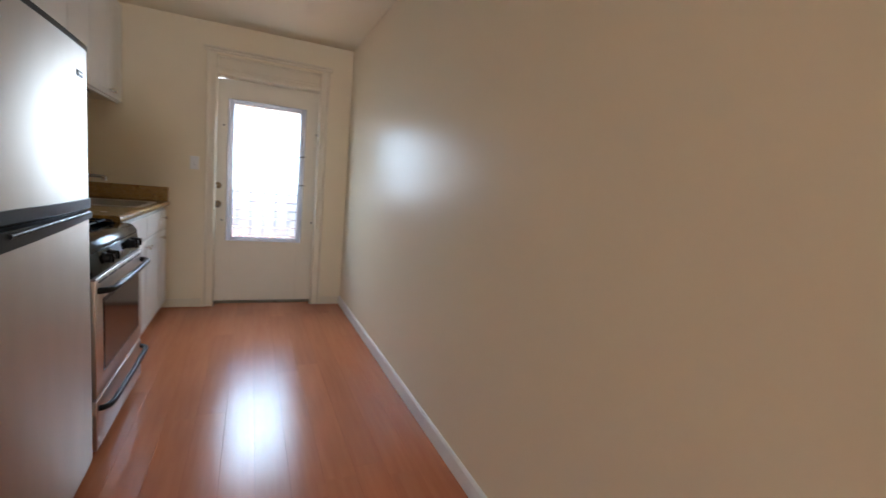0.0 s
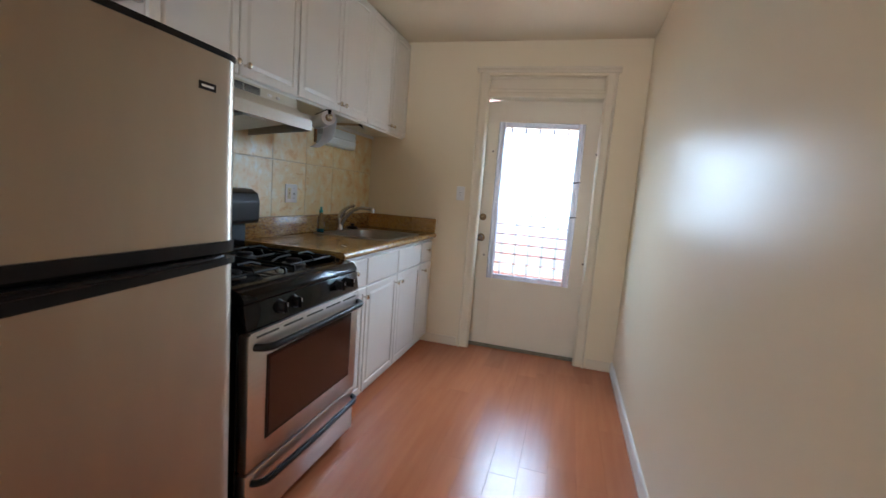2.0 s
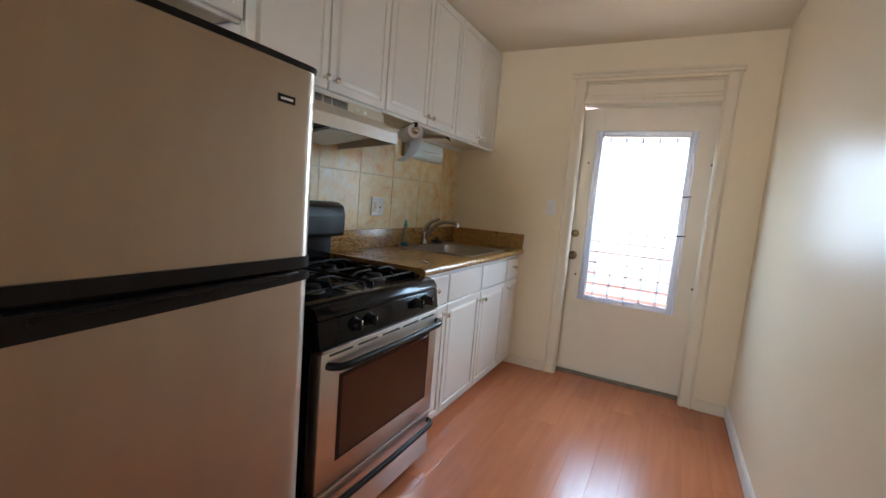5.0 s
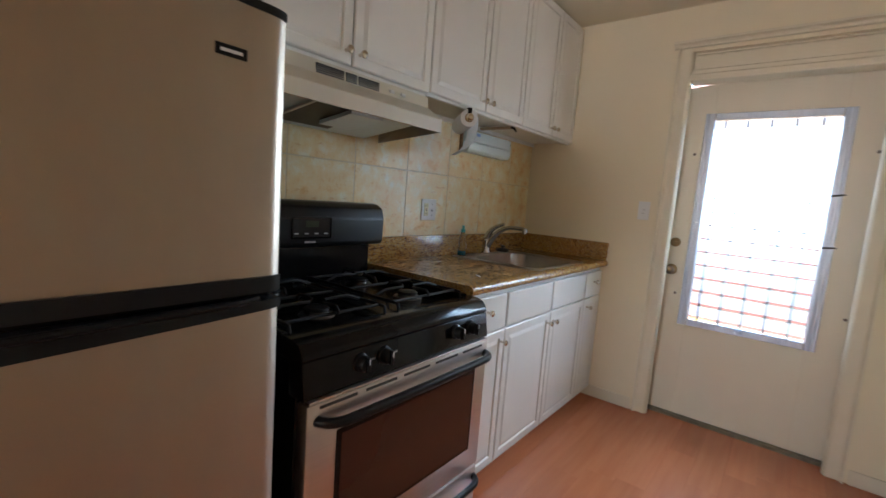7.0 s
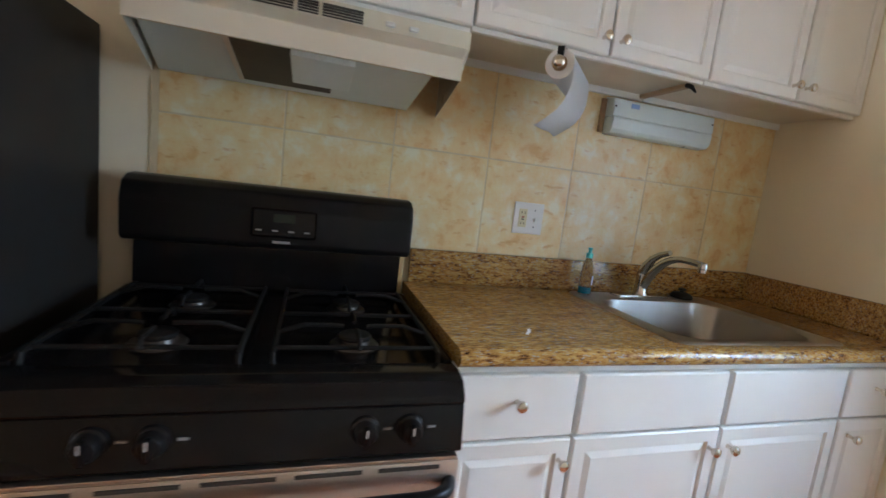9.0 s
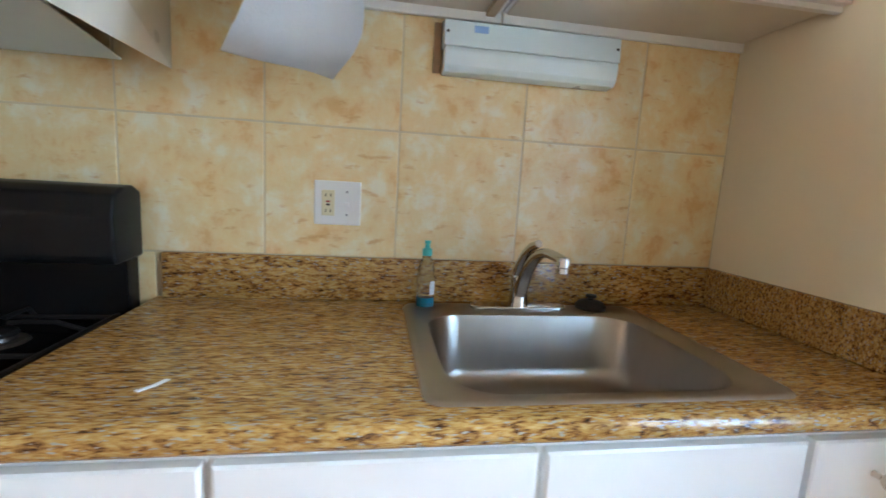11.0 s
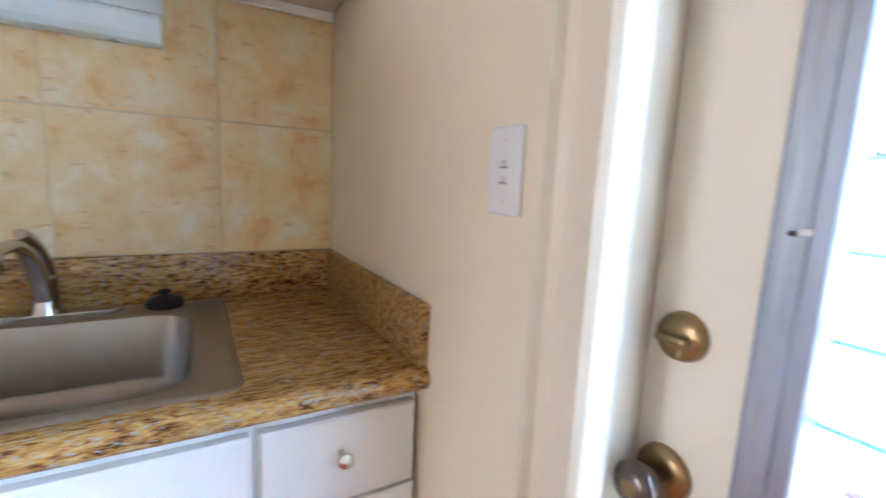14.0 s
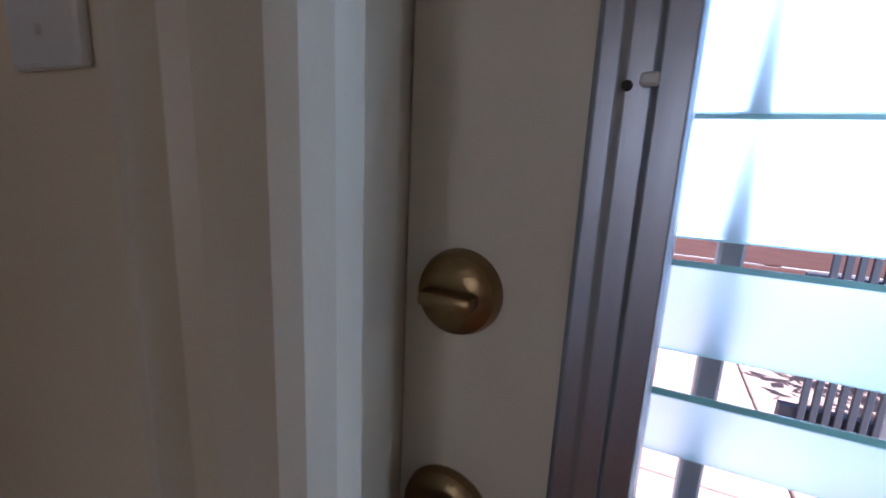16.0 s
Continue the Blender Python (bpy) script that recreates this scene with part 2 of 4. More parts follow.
M_TILE = tile_material()
M_GRANITE = granite_material()
M_FLOOR = mat("red_oak_laminate", (0.54, 0.195, 0.088), (0.45, 0.15, 0.064), 0.22, scale=3.5, stretch=(9, 0.7, 9), grain=60, bump=0.012, spread=0.04, spec=0.35)
vary(M_FLOOR, 0.08)


def brushed(m, amount):
    """Stretches the gloss upwards, as crosswise brushing does."""
    nt = m.node_tree
    p = nt.nodes["Principled BSDF"]
    tg = nt.nodes.new("ShaderNodeTangent")
    tg.direction_type, tg.axis = "RADIAL", "Z"
    nt.links.new(tg.outputs[0], p.inputs["Tangent"])
    p.inputs["Anisotropic"].default_value, p.inputs["Anisotropic Rotation"].default_value = amount, 0.25


brushed(M_FRIDGE, 0.75)


# ---- mesh helpers ----
def mesh_object(name, bm, material, smooth=False):
    me = bpy.data.meshes.new(name)
    bm.to_mesh(me)
    bm.free()
    for m in material if isinstance(material, (list, tuple)) else [material]:
        me.materials.append(m)
    if smooth:
        for poly in me.polygons:
            poly.use_smooth = True
        me.set_sharp_from_angle(angle=radians(40))
    return new(name, me)


def thing(name, base, label, category, group="", kind=""):
    e = new(name)
    e.empty_display_size = 0.1
    e.location = base
    return tagged(e, label, category, group, kind)


def part(name, bm, material, parent, label="", smooth=False):
    ob = mesh_object(name, bm, material, smooth)
    ob.parent = parent
    if parent.type == "EMPTY":
        ob.matrix_parent_inverse = Matrix.Translation(parent.location).inverted()
    return tagged(ob, label)


def solid(name, bm, material, label, category, smooth=False, kind=""):
    return tagged(mesh_object(name, bm, material, smooth), label, category, kind=kind)


def box(x0, x1, y0, y1, z0, z1, bevel=0.0, seg=1, bm=None):
    b = bmesh.new()
    bmesh.ops.create_cube(b, size=1)
    for v in b.verts:
        v.co = Vector(((x0 + x1) / 2 + v.co.x * (x1 - x0), (y0 + y1) / 2 + v.co.y * (y1 - y0), (z0 + z1) / 2 + v.co.z * (z1 - z0)))
    if bevel:
        bmesh.ops.bevel(b, geom=b.edges[:], offset=bevel, segments=seg, affect="EDGES", profile=0.5)
    return merge(bm, b)


def merge(bm, b):
    if bm is None:
        return b
    me = bpy.data.meshes.new("tmp")
    b.to_mesh(me)
    b.free()
    bm.from_mesh(me)
    bpy.data.meshes.remove(me)
    return bm


def lathe(centre, axis, profile, seg=24, bm=None):
    """Turned body: (radius, height) pairs about axis 'x', 'y' or 'z'."""
    b = bmesh.new()
    rings = []
    for r, h in profile:
        ring = []
        for i in range(seg):
            a = 2 * math.pi * i / seg
            u, v = r * math.cos(a), r * math.sin(a)
            co = {"x": (h, u, v), "y": (v, h, u), "z": (u, v, h)}[axis]
            ring.append(b.verts.new(Vector(centre) + Vector(co)))
        rings.append(ring)
    for p, q in zip(rings, rings[1:]):
        for i in range(seg):
            b.faces.new((p[i], p[(i + 1) % seg], q[(i + 1) % seg], q[i]))
    b.faces.new(rings[0][::-1])
    b.faces.new(rings[-1])
    bmesh.ops.recalc_face_normals(b, faces=b.faces[:])
    return merge(bm, b)


def tube(points, radius, seg=12, bm=None):
    """Round bar through points; radius may be one number or one a point."""
    b = bmesh.new()
    pts = [Vector(p) for p in points]
    rad = radius if isinstance(radius, (list, tuple)) else [radius] * len(pts)
    rings, up = [], None
    for i, p in enumerate(pts):
        d = (pts[min(i + 1, len(pts) - 1)] - pts[max(i - 1, 0)]).normalized()
        if up is None:
            up = d.orthogonal().normalized()
        up = (up - d * up.dot(d)).normalized()
        side = d.cross(up)
        rings.append([b.verts.new(p + rad[i] * (math.cos(2 * math.pi * k / seg) * up + math.sin(2 * math.pi * k / seg) * side)) for k in range(seg)])
    for p, q in zip(rings, rings[1:]):
        for k in range(seg):
            b.faces.new((p[k], p[(k + 1) % seg], q[(k + 1) % seg], q[k]))
    b.faces.new(rings[0][::-1])
    b.faces.new(rings[-1])
    bmesh.ops.recalc_face_normals(b, faces=b.faces[:])
    return merge(bm, b)


def arc(p0, p1, p2, n=8):
    """Points of a smooth bend from p0 to p2 pulled to p1."""
    p0, p1, p2 = Vector(p0), Vector(p1), Vector(p2)
    return [(1 - t) ** 2 * p0 + 2 * t * (1 - t) * p1 + t * t * p2 for t in (i / n for i in range(n + 1))]


def prism(outline, axis, a, b_, bevel=0.0, bm=None, seg=1):
    """Outline of (u, v) pushed along axis from a to b_. axis y: (x, z); x: (y, z); z: (x, y)."""
    b = bmesh.new()
    put = {"y": lambda u, v, w: (u, w, v), "x": lambda u, v, w: (w, u, v), "z": lambda u, v, w: (u, v, w)}[axis]
    lo = [b.verts.new(put(u, v, a)) for u, v in outline]
    hi = [b.verts.new(put(u, v, b_)) for u, v in outline]
    n = len(outline)
    b.faces.new(lo)
    b.faces.new(hi[::-1])
    for i in range(n):
        b.faces.new((lo[i], hi[i], hi[(i + 1) % n], lo[(i + 1) % n]))
    bmesh.ops.recalc_face_normals(b, faces=b.faces[:])
    if bevel:
        bmesh.ops.bevel(b, geom=b.edges[:], offset=bevel, segments=seg, affect="EDGES", profile=0.5)
    return merge(bm, b)


def front_panel(x, y0, y1, z0, z1, thick, raised=True):
    """Cabinet front that looks towards +x, with a raised panel or a shallow edge step."""
    b = box(x, x + thick, y0, y1, z0, z1)
    f = max(b.faces, key=lambda q: q.calc_center_median().x)
    bmesh.ops.inset_region(b, faces=[f], thickness=0.006, depth=0.0)
    for v in f.verts:
        v.co.x += 0.0035
    if raised:
        bmesh.ops.inset_region(b, faces=[f], thickness=0.045, depth=0.0)
        bmesh.ops.inset_region(b, faces=[f], thickness=0.006, depth=-0.007)
        bmesh.ops.inset_region(b, faces=[f], thickness=0.004, depth=0.0)
        bmesh.ops.inset_region(b, faces=[f], thickness=0.022, depth=0.006)
    return b


def round_rect(u0, u1, v0, v1, r, n=6):
    out = []
    for cu, cv, a0 in ((u1 - r, v1 - r, 0), (u0 + r, v1 - r, 90), (u0 + r, v0 + r, 180), (u1 - r, v0 + r, 270)):
        for i in range(n + 1):
            a = radians(a0 + 90 * i / n)
            out.append((cu + r * math.cos(a), cv + r * math.sin(a)))
    return out

# ---- large structure ----
W, H, BACK = 2.128, 2.46, -9.0          # room width, ceiling height, rear wall
DX0, DX1, DTOP = 0.945, 1.876, 2.207    # door opening


def wall(name, bm, label):
    return solid(name, bm, M_WALL, label, "wall", kind="structure")


wall_left = wall("wall_left", box(-0.12, 0, BACK, 0, 0, H), "cream painted wall behind the cabinets and appliances")
wall_right = wall("wall_right", box(W, W + 0.12, BACK, 0, 0, H), "plain cream satin-painted wall along the kitchen")
b = box(-0.12, DX0, 0, 0.16, 0, H)
b = box(DX1, W + 0.12, 0, 0.16, 0, H, bm=b)
b = box(DX0, DX1, 0, 0.16, DTOP, H, bm=b)
wall_far = wall("wall_far", b, "cream painted end wall around the back door")
RX0, RX1, RZ0, RZ1 = 0.38, 1.74, 0.85, 2.05   # unseen rear opening, added for the fill lamp
b = box(-0.12, RX0, BACK - 0.14, BACK, 0, H)
b = box(RX1, W + 0.12, BACK - 0.14, BACK, 0, H, bm=b)
b = box(RX0, RX1, BACK - 0.14, BACK, 0, RZ0, bm=b)
b = box(RX0, RX1, BACK - 0.14, BACK, RZ1, H, bm=b)
wall("wall_rear", b, "unseen cream rear wall with an opening added for fill light")
solid("ceiling", box(-0.12, W + 0.12, BACK - 0.14, 0.16, H, H + 0.12), M_CEIL, "smooth cream painted ceiling", "ceiling", kind="structure")
floor = solid("floor", box(-0.12, W + 0.12, BACK - 0.14, 0.16, -0.12, -0.008), M_DARK, "red-brown wood laminate floor", "floor", kind="structure")
solid("baseboard", prism([(W - 0.014, 0), (W, 0), (W, 0.085), (W - 0.006, 0.085), (W - 0.014, 0.072)], "y", BACK, 0, bevel=0.0015), M_BASEB,
      "narrow white painted baseboard along the wall", "baseboard", kind="structure")
b = box(0.56, 0.885, -0.012, 0, 0, 0.075, 0.002)
solid("baseboard", b, M_TRIM, "cream baseboard beside the door", "baseboard", kind="structure")
solid("baseboard", box(1.935, W - 0.015, -0.012, 0, 0, 0.075, 0.002), M_TRIM, "cream baseboard beside the door", "baseboard", kind="structure")


# door casing, jamb, transom
def casing(o, s):
    """Moulded upright from its outer edge o inwards, running round into the jamb and door stop."""
    return [(o + s * u, v) for u, v in ((0.007, 0), (0.007, -0.017), (0.010, -0.023), (0.015, -0.022), (0.020, -0.008), (0.030, -0.002), (0.048, -0.0015),
            (0.062, -0.003), (0.074, -0.004), (0.083, 0.004), (0.089, 0.018), (0.090, 0.036), (0.084, 0.045), (0.074, 0.049), (0.064, 0.053), (0.066, 0.106), (0.0512, 0.106), (0.0512, 0))]


trim = thing("trim", (DX0, 0, 0), "cream painted door casing and frame with transom panel", "door frame", kind="structure")
part("casing", prism(casing(0.894, 1), "z", 0, DTOP + 0.02), M_TRIM, trim)
part("casing", prism(casing(1.926, -1), "z", 0, DTOP + 0.02), M_TRIM, trim)
part("head_casing", prism([(0, DTOP + 0.02), (-0.02, DTOP + 0.02), (-0.024, DTOP + 0.028), (-0.024, DTOP + 0.036), (-0.04, DTOP + 0.044), (-0.04, DTOP + 0.056), (0, DTOP + 0.062)], "x", 0.878, 1.937, bevel=0.001), M_TRIM, trim)
part("jamb", box(DX0 + 0.0002, DX0 + 0.004, 0.107, 0.158, 0, DTOP, 0.001), M_TRIM, trim)
part("jamb", box(DX1 - 0.004, DX1 - 0.0002, 0.107, 0.158, 0, DTOP, 0.001), M_TRIM, trim)
part("transom_bar", prism([(0.012, 2.046), (0.004, 2.052), (0.004, 2.076), (0.012, 2.086), (0.012, 2.104), (0.02, 2.112), (0.1332, 2.112), (0.1332, 2.046)], "x", DX0 + 0.03, DX1 - 0.03, bevel=0.001), M_TRIM, trim)
part("transom_panel", box(DX0 + 0.03, DX1 - 0.03, 0.05, 0.09, 2.112, DTOP, 0.001), M_TRIM, trim)
part("bead", box(DX0 + 0.03, DX1 - 0.03, 0.03, 0.05, DTOP - 0.012, DTOP, 0.003), M_TRIM, trim)
part("threshold", prism([(0.09, 0), (0.10, 0.012), (0.16, 0.014), (0.17, 0)], "x", DX0 + 0.006, DX1 - 0.006), M_THRESH, trim, "worn metal threshold strip")

# the door leaf with its louvred window
GX0, GX1, GZ0, GZ1 = 1.1095, 1.6925, 0.628, 1.838
YD = 0.134
door = thing("door_1", ((DX0 + DX1) / 2, YD, 0.014), "closed cream painted back door with louvred window", "door", kind="structure")
b = box(DX0 + 0.006, GX0, YD, YD + 0.042, 0.016, 2.05, 0.002)
for v in b.verts:  # the old door sags at its top corner, so that a sliver of daylight shows
    if v.co.z > 2.0 and v.co.x < 1.0:
        v.co.z -= 0.016
b = box(GX1, DX1 - 0.006, YD, YD + 0.042, 0.016, 2.05, 0.002, bm=b)
b = box(GX0, GX1, YD + 0.0005, YD + 0.0415, 0.016, GZ0, bm=b)
b = box(GX0, GX1, YD + 0.0005, YD + 0.0415, GZ1, 2.05, bm=b)
leaf = part("leaf", b, M_DOOR, door)
F0, F1, FZ0, FZ1 = 1.066, 1.736, 0.592, 1.878
prof = [(0, 0), (0, -0.003), (0.003, -0.005), (0.013, -0.005), (0.017, -0.002), (0.030, -0.002), (0.033, -0.005), (0.048, -0.005), (0.051, -0.001), (0.054, 0.03), (0.046, 0.03), (0.0435, 0.001)]
part("window_frame", prism([(F0 + u, YD + v - 0.0005) for u, v in prof], "z", FZ0, FZ1, bevel=0.0006), M_ALU, door, "dull aluminium louvre frame")
part("window_frame", prism([(F1 - u, YD + v - 0.0005) for u, v in prof], "z", FZ0, FZ1, bevel=0.0006), M_ALU, door, "dull aluminium louvre frame")
part("window_frame", box(F0 + 0.054, F1 - 0.054, YD - 0.005, YD + 0.03, FZ0, FZ0 + 0.037, 0.003), M_ALU, door, "dull aluminium louvre frame")
part("window_frame", box(F0 + 0.054, F1 - 0.054, YD - 0.005, YD + 0.03, FZ1 - 0.037, FZ1, 0.003), M_ALU, door, "dull aluminium louvre frame")
PITCH, TILT = 0.0825, radians(38)
for k in range(14):
    zc = 0.684 + k * PITCH
    p = box(GX0 + 0.008, GX1 - 0.008, -0.003, 0.003, -0.047, 0.047, 0.0006)
    for f in p.faces:
        f.material_index = 1 if abs(f.normal.z) > 0.8 else 0
    bmesh.ops.rotate(p, verts=p.verts, cent=(0, 0, 0), matrix=Matrix.Rotation(TILT, 3, "X"))
    bmesh.ops.translate(p, verts=p.verts, vec=(0, YD + 0.05, zc))
    pane = part("pane", p, [M_PANE, M_PEDGE], door, "tilted obscure glass louvre")
    pane.visible_shadow = False
    for gx in (GX0 + 0.006, GX1 - 0.006):
        c = box(gx - 0.003, gx + 0.003, -0.006, 0.007, -0.045, 0.045, 0.002)
        bmesh.ops.rotate(c, verts=c.verts, cent=(0, 0, 0), matrix=Matrix.Rotation(TILT, 3, "X"))
        bmesh.ops.translate(c, verts=c.verts, vec=(0, YD + 0.05, zc))
        part("clip", c, M_PANE, pane)
for lz in (1.426, 1.154):
    lv = tube([(1.69, YD - 0.012, lz), (1.722, YD - 0.03, lz + 0.004), (1.742, YD - 0.045, lz + 0.006)], [0.006, 0.005, 0.004], 8)
    part("lever", lv, M_DARK, door, "small dark louvre lever")
part("pull", tube([(1.37, YD - 0.012, 0.612), (1.37, YD - 0.03, 0.622), (1.40, YD - 0.03, 0.622), (1.40, YD - 0.012, 0.612)], 0.004, 8), M_ALU, door)
for zz in (1.229,):
    part("bracket_and_shadow", box(1.090, 1.100, YD - 0.008, YD - 0.004, zz - 0.001, zz + 0.006, 0.0015), M_SWITCH, door)
    part("screw", lathe((1.084, YD - 0.006, zz), "y", [(0.0025, -0.001), (0.003, 0.003)], 10), M_DARK, door)
for sx, sz in ((1.032, 1.641), (1.839, 1.653), (1.831, 0.795), (1.032, 0.782)):
    part("screw", lathe((sx, YD, sz), "y", [(0.002, -0.005), (0.007, -0.003), (0.009, 0.001)], 12), M_BRONZE, door, "old round bolt head")
# deadbolt and knob
part("deadbolt", lathe((0.995, YD, 1.099), "y", [(0.010, -0.016), (0.020, -0.015), (0.027, -0.011), (0.0295, -0.004), (0.030, 0.001)][::-1], 36), M_BRASS, door, "round brass deadbolt rose", True)
part("thumb_turn", box(0.976, 1.014, YD - 0.03, YD - 0.014, 1.0935, 1.1045, 0.004, 2), M_BRASS, door, smooth=True)
part("rose", lathe((0.993, YD, 0.927), "y", [(0.016, -0.014), (0.026, -0.012), (0.033, -0.007), (0.0345, 0.001)][::-1], 36), M_BRASS, door, "round brass door rose", True)
knob = part("door_knob", lathe((0.993, YD, 0.927), "y", [(0.011, -0.012), (0.010, -0.028), (0.020, -0.036), (0.026, -0.046), (0.027, -0.056), (0.022, -0.064), (0.013, -0.067)], 32), M_BRONZE, door, "worn round metal knob", True)
part("keyhole_disc", lathe((0.993, YD - 0.067, 0.927), "y", [(0.008, -0.003), (0.011, 0.001)], 20), M_BRASS, knob)
# grille outside
grille = thing("security_grille", (1.4, 0.235, 0), "dark painted vertical security bars outside the door", "grille")
for k in range(10):
    gx = 0.933 + k * 0.113
    part("bar", box(gx - 0.008, gx + 0.008, 0.225, 0.241, -0.02, 2.2, 0.002), M_BAR, grille)
for gz in (0.3, 2.15):
    part("rail", box(0.8, 2.08, 0.2412, 0.257, gz, gz + 0.035, 0.002), M_BAR, grille)


# ---- switches ----
def switch_plate(name, x0, x1, z0, z1):
    t = thing(name, ((x0 + x1) / 2, 0, z0), "white plastic light switch plate on the wall", "switch")
    part("plate", box(x0, x1, -0.006, 0, z0, z1, 0.003, 2), M_SWITCH, t)
    xc, zc = (x0 + x1) / 2, (z0 + z1) / 2
    for dz in (0.010, -0.010):
        part("toggle", prism([(-0.005, zc + dz - 0.004), (-0.012, zc + dz - 0.001), (-0.011, zc + dz + 0.003), (-0.005, zc + dz + 0.004)], "x", xc - 0.0035, xc + 0.0035, 0.0008), M_SWITCH, t)
        part("slot", box(xc - 0.007, xc + 0.007, -0.0072, -0.0055, zc + dz - 0.0065, zc + dz - 0.0035), M_GREY, t)
    for dz in (0.038, -0.038):
        part("screw", lathe((xc, -0.006, zc + dz), "y", [(0.0025, -0.0015), (0.003, 0.001)], 10), M_SWITCH, t)


switch_plate("light_switch", 0.785, 0.853, 1.222, 1.335)


def outlet(y0, y1, z0, z1):
    t = thing("wall_outlet", (0.006, (y0 + y1) / 2, z0), "white two-gang plate with socket and switch on tile", "outlet")
    part("plate", box(0.0065, 0.0125, y0, y1, z0, z1, 0.003, 2), M_SWITCH, t)
    zc = (z0 + z1) / 2
    ya, yb = y0 + (y1 - y0) * 0.3, y0 + (y1 - y0) * 0.7
    part("socket", box(0.0115, 0.0145, ya - 0.016, ya + 0.016, zc - 0.033, zc + 0.033, 0.001), M_IVORY, t, "ivory safety socket insert")
    for dz in (0.02, -0.02):
        for dy in (-0.006, 0.006):
            part("slot", box(0.0142, 0.015, ya + dy - 0.0012, ya + dy + 0.0012, zc + dz - 0.004, zc + dz + 0.004), M_DARK, t)
    part("button", box(0.014, 0.0165, ya - 0.005, ya + 0.005, zc + 0.001, zc + 0.006, 0.0008), M_RED, t)
    part("button", box(0.014, 0.0165, ya - 0.005, ya + 0.005, zc - 0.007, zc - 0.002, 0.0008), M_DARK, t)
    part("toggle", box(0.012, 0.022, yb - 0.005, yb + 0.005, zc - 0.009, zc + 0.003, 0.002), M_SWITCH, t)
    for dz in (0.03, -0.03):
        part("screw", lathe((0.0125, yb, zc + dz), "x", [(0.0035, -0.001), (0.003, 0.0015)], 10), M_GREY, t)


outlet(-1.174, -1.055, 1.137, 1.251)


# ---- cabinets ----
def knob_part(parent, x, y, z):
    return part("knob", lathe((x, y, z), "x", [(0.007, -0.002), (0.005, 0.004), (0.005, 0.014), (0.011, 0.019), (0.014, 0.025), (0.013, 0.030), (0.007, 0.034)], 18), M_NICKEL, parent, "satin nickel knob", True)


UX, UZ = 0.286, 1.686


def upper_cabinet(y0, y1, z0, split, knob_z, group="upper wall cabinets"):
    t = thing("wall_cabinet", (0, (y0 + y1) / 2, z0), "white wall cabinet with two raised-panel doors up to the ceiling", "cabinet", group)
    body = box(0.008, UX, y0 + 0.002, y1 - 0.002, z0 + 0.016, H - 0.001, 0.001)
    part("body", body, M_CAB, t)
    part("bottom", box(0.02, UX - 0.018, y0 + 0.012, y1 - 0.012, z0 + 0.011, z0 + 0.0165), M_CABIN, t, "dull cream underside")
    part("bottom_rail", box(UX - 0.018, UX - 0.0005, y0 + 0.002, y1 - 0.002, z0, z0 + 0.016, 0.001), M_CAB, t)
    part("back_rail", box(0.0075, 0.02, y0 + 0.002, y1 - 0.002, z0 - 0.012, z0 + 0.016, 0.002), M_CAB, t)
    for a, c, ky in ((y0, split, split - 0.03), (split, y1, split + 0.03)):
        d = part("door", front_panel(UX + 0.001, a + 0.0042, c - 0.0042, z0 + 0.012, H - 0.025, 0.017), M_CAB, t)
        knob_part(d, UX + 0.021, ky, z0 + knob_z)
    return t


upper_cabinet(-2.325, -1.505, UZ - 0.008, -1.917, 0.055)
upper_cabinet(-1.505, -0.712, UZ, -1.085, 0.055)
upper_cabinet(-0.712, -0.002, UZ, -0.33, 0.055)
upper_cabinet(-3.16, -2.327, 1.80, -2.74, 0.05)

BX = 0.592


def base_cabinet(y0, y1, doors, drawers, label):
    t = thing("base_cabinet", (0.3, (y0 + y1) / 2, 0), label, "cabinet", "base cabinets under the counter")
    if y1 - y0 > 0.6:  # the sink hangs into this one
        cb = box(0.01, BX - 0.03, y0 + 0.001, y1 - 0.001, 0.06, 0.74)
        cb = box(BX - 0.03, BX, y0 + 0.0004, y1 - 0.0004, 0.06, 0.894, bm=cb)
    else:
        cb = box(0.01, BX, y0 + 0.0004, y1 - 0.0004, 0.06, 0.894, 0.001)
    part("body", cb, M_CAB, t)
    part("toe_kick", box(0.01, BX - 0.03, y0 + 0.001, y1 - 0.001, 0, 0.06), M_CAB, t)
    for a, c, ky in drawers:
        d = part("drawer_front", front_panel(BX + 0.001, a + 0.007, c - 0.007, 0.712, 0.868, 0.017, False), M_CAB, t)
        if ky:
            knob_part(d, BX + 0.021, ky, 0.805)
    for a, c, ky in doors:
        d = part("door", front_panel(BX + 0.001, a + 0.0042, c - 0.0042, 0.066, 0.704, 0.017), M_CAB, t)
        knob_part(d, BX + 0.021, ky, 0.65)
    return t


base_cabinet(-1.553, -1.230, [(-1.553, -1.230, -1.262)], [(-1.553, -1.230, -1.395)], "narrow white base cabinet with drawer beside the stove")
base_cabinet(-1.230, -0.283, [(-1.230, -0.757, -0.790), (-0.757, -0.283, -0.722)], [(-1.230, -0.757, 0), (-0.757, -0.283, 0)], "white sink base cabinet with two raised-panel doors")
base_cabinet(-0.283, -0.002, [(-0.283, -0.006, -0.225)], [(-0.283, -0.006, -0.150)], "narrow white base cabinet with drawer beside the wall")

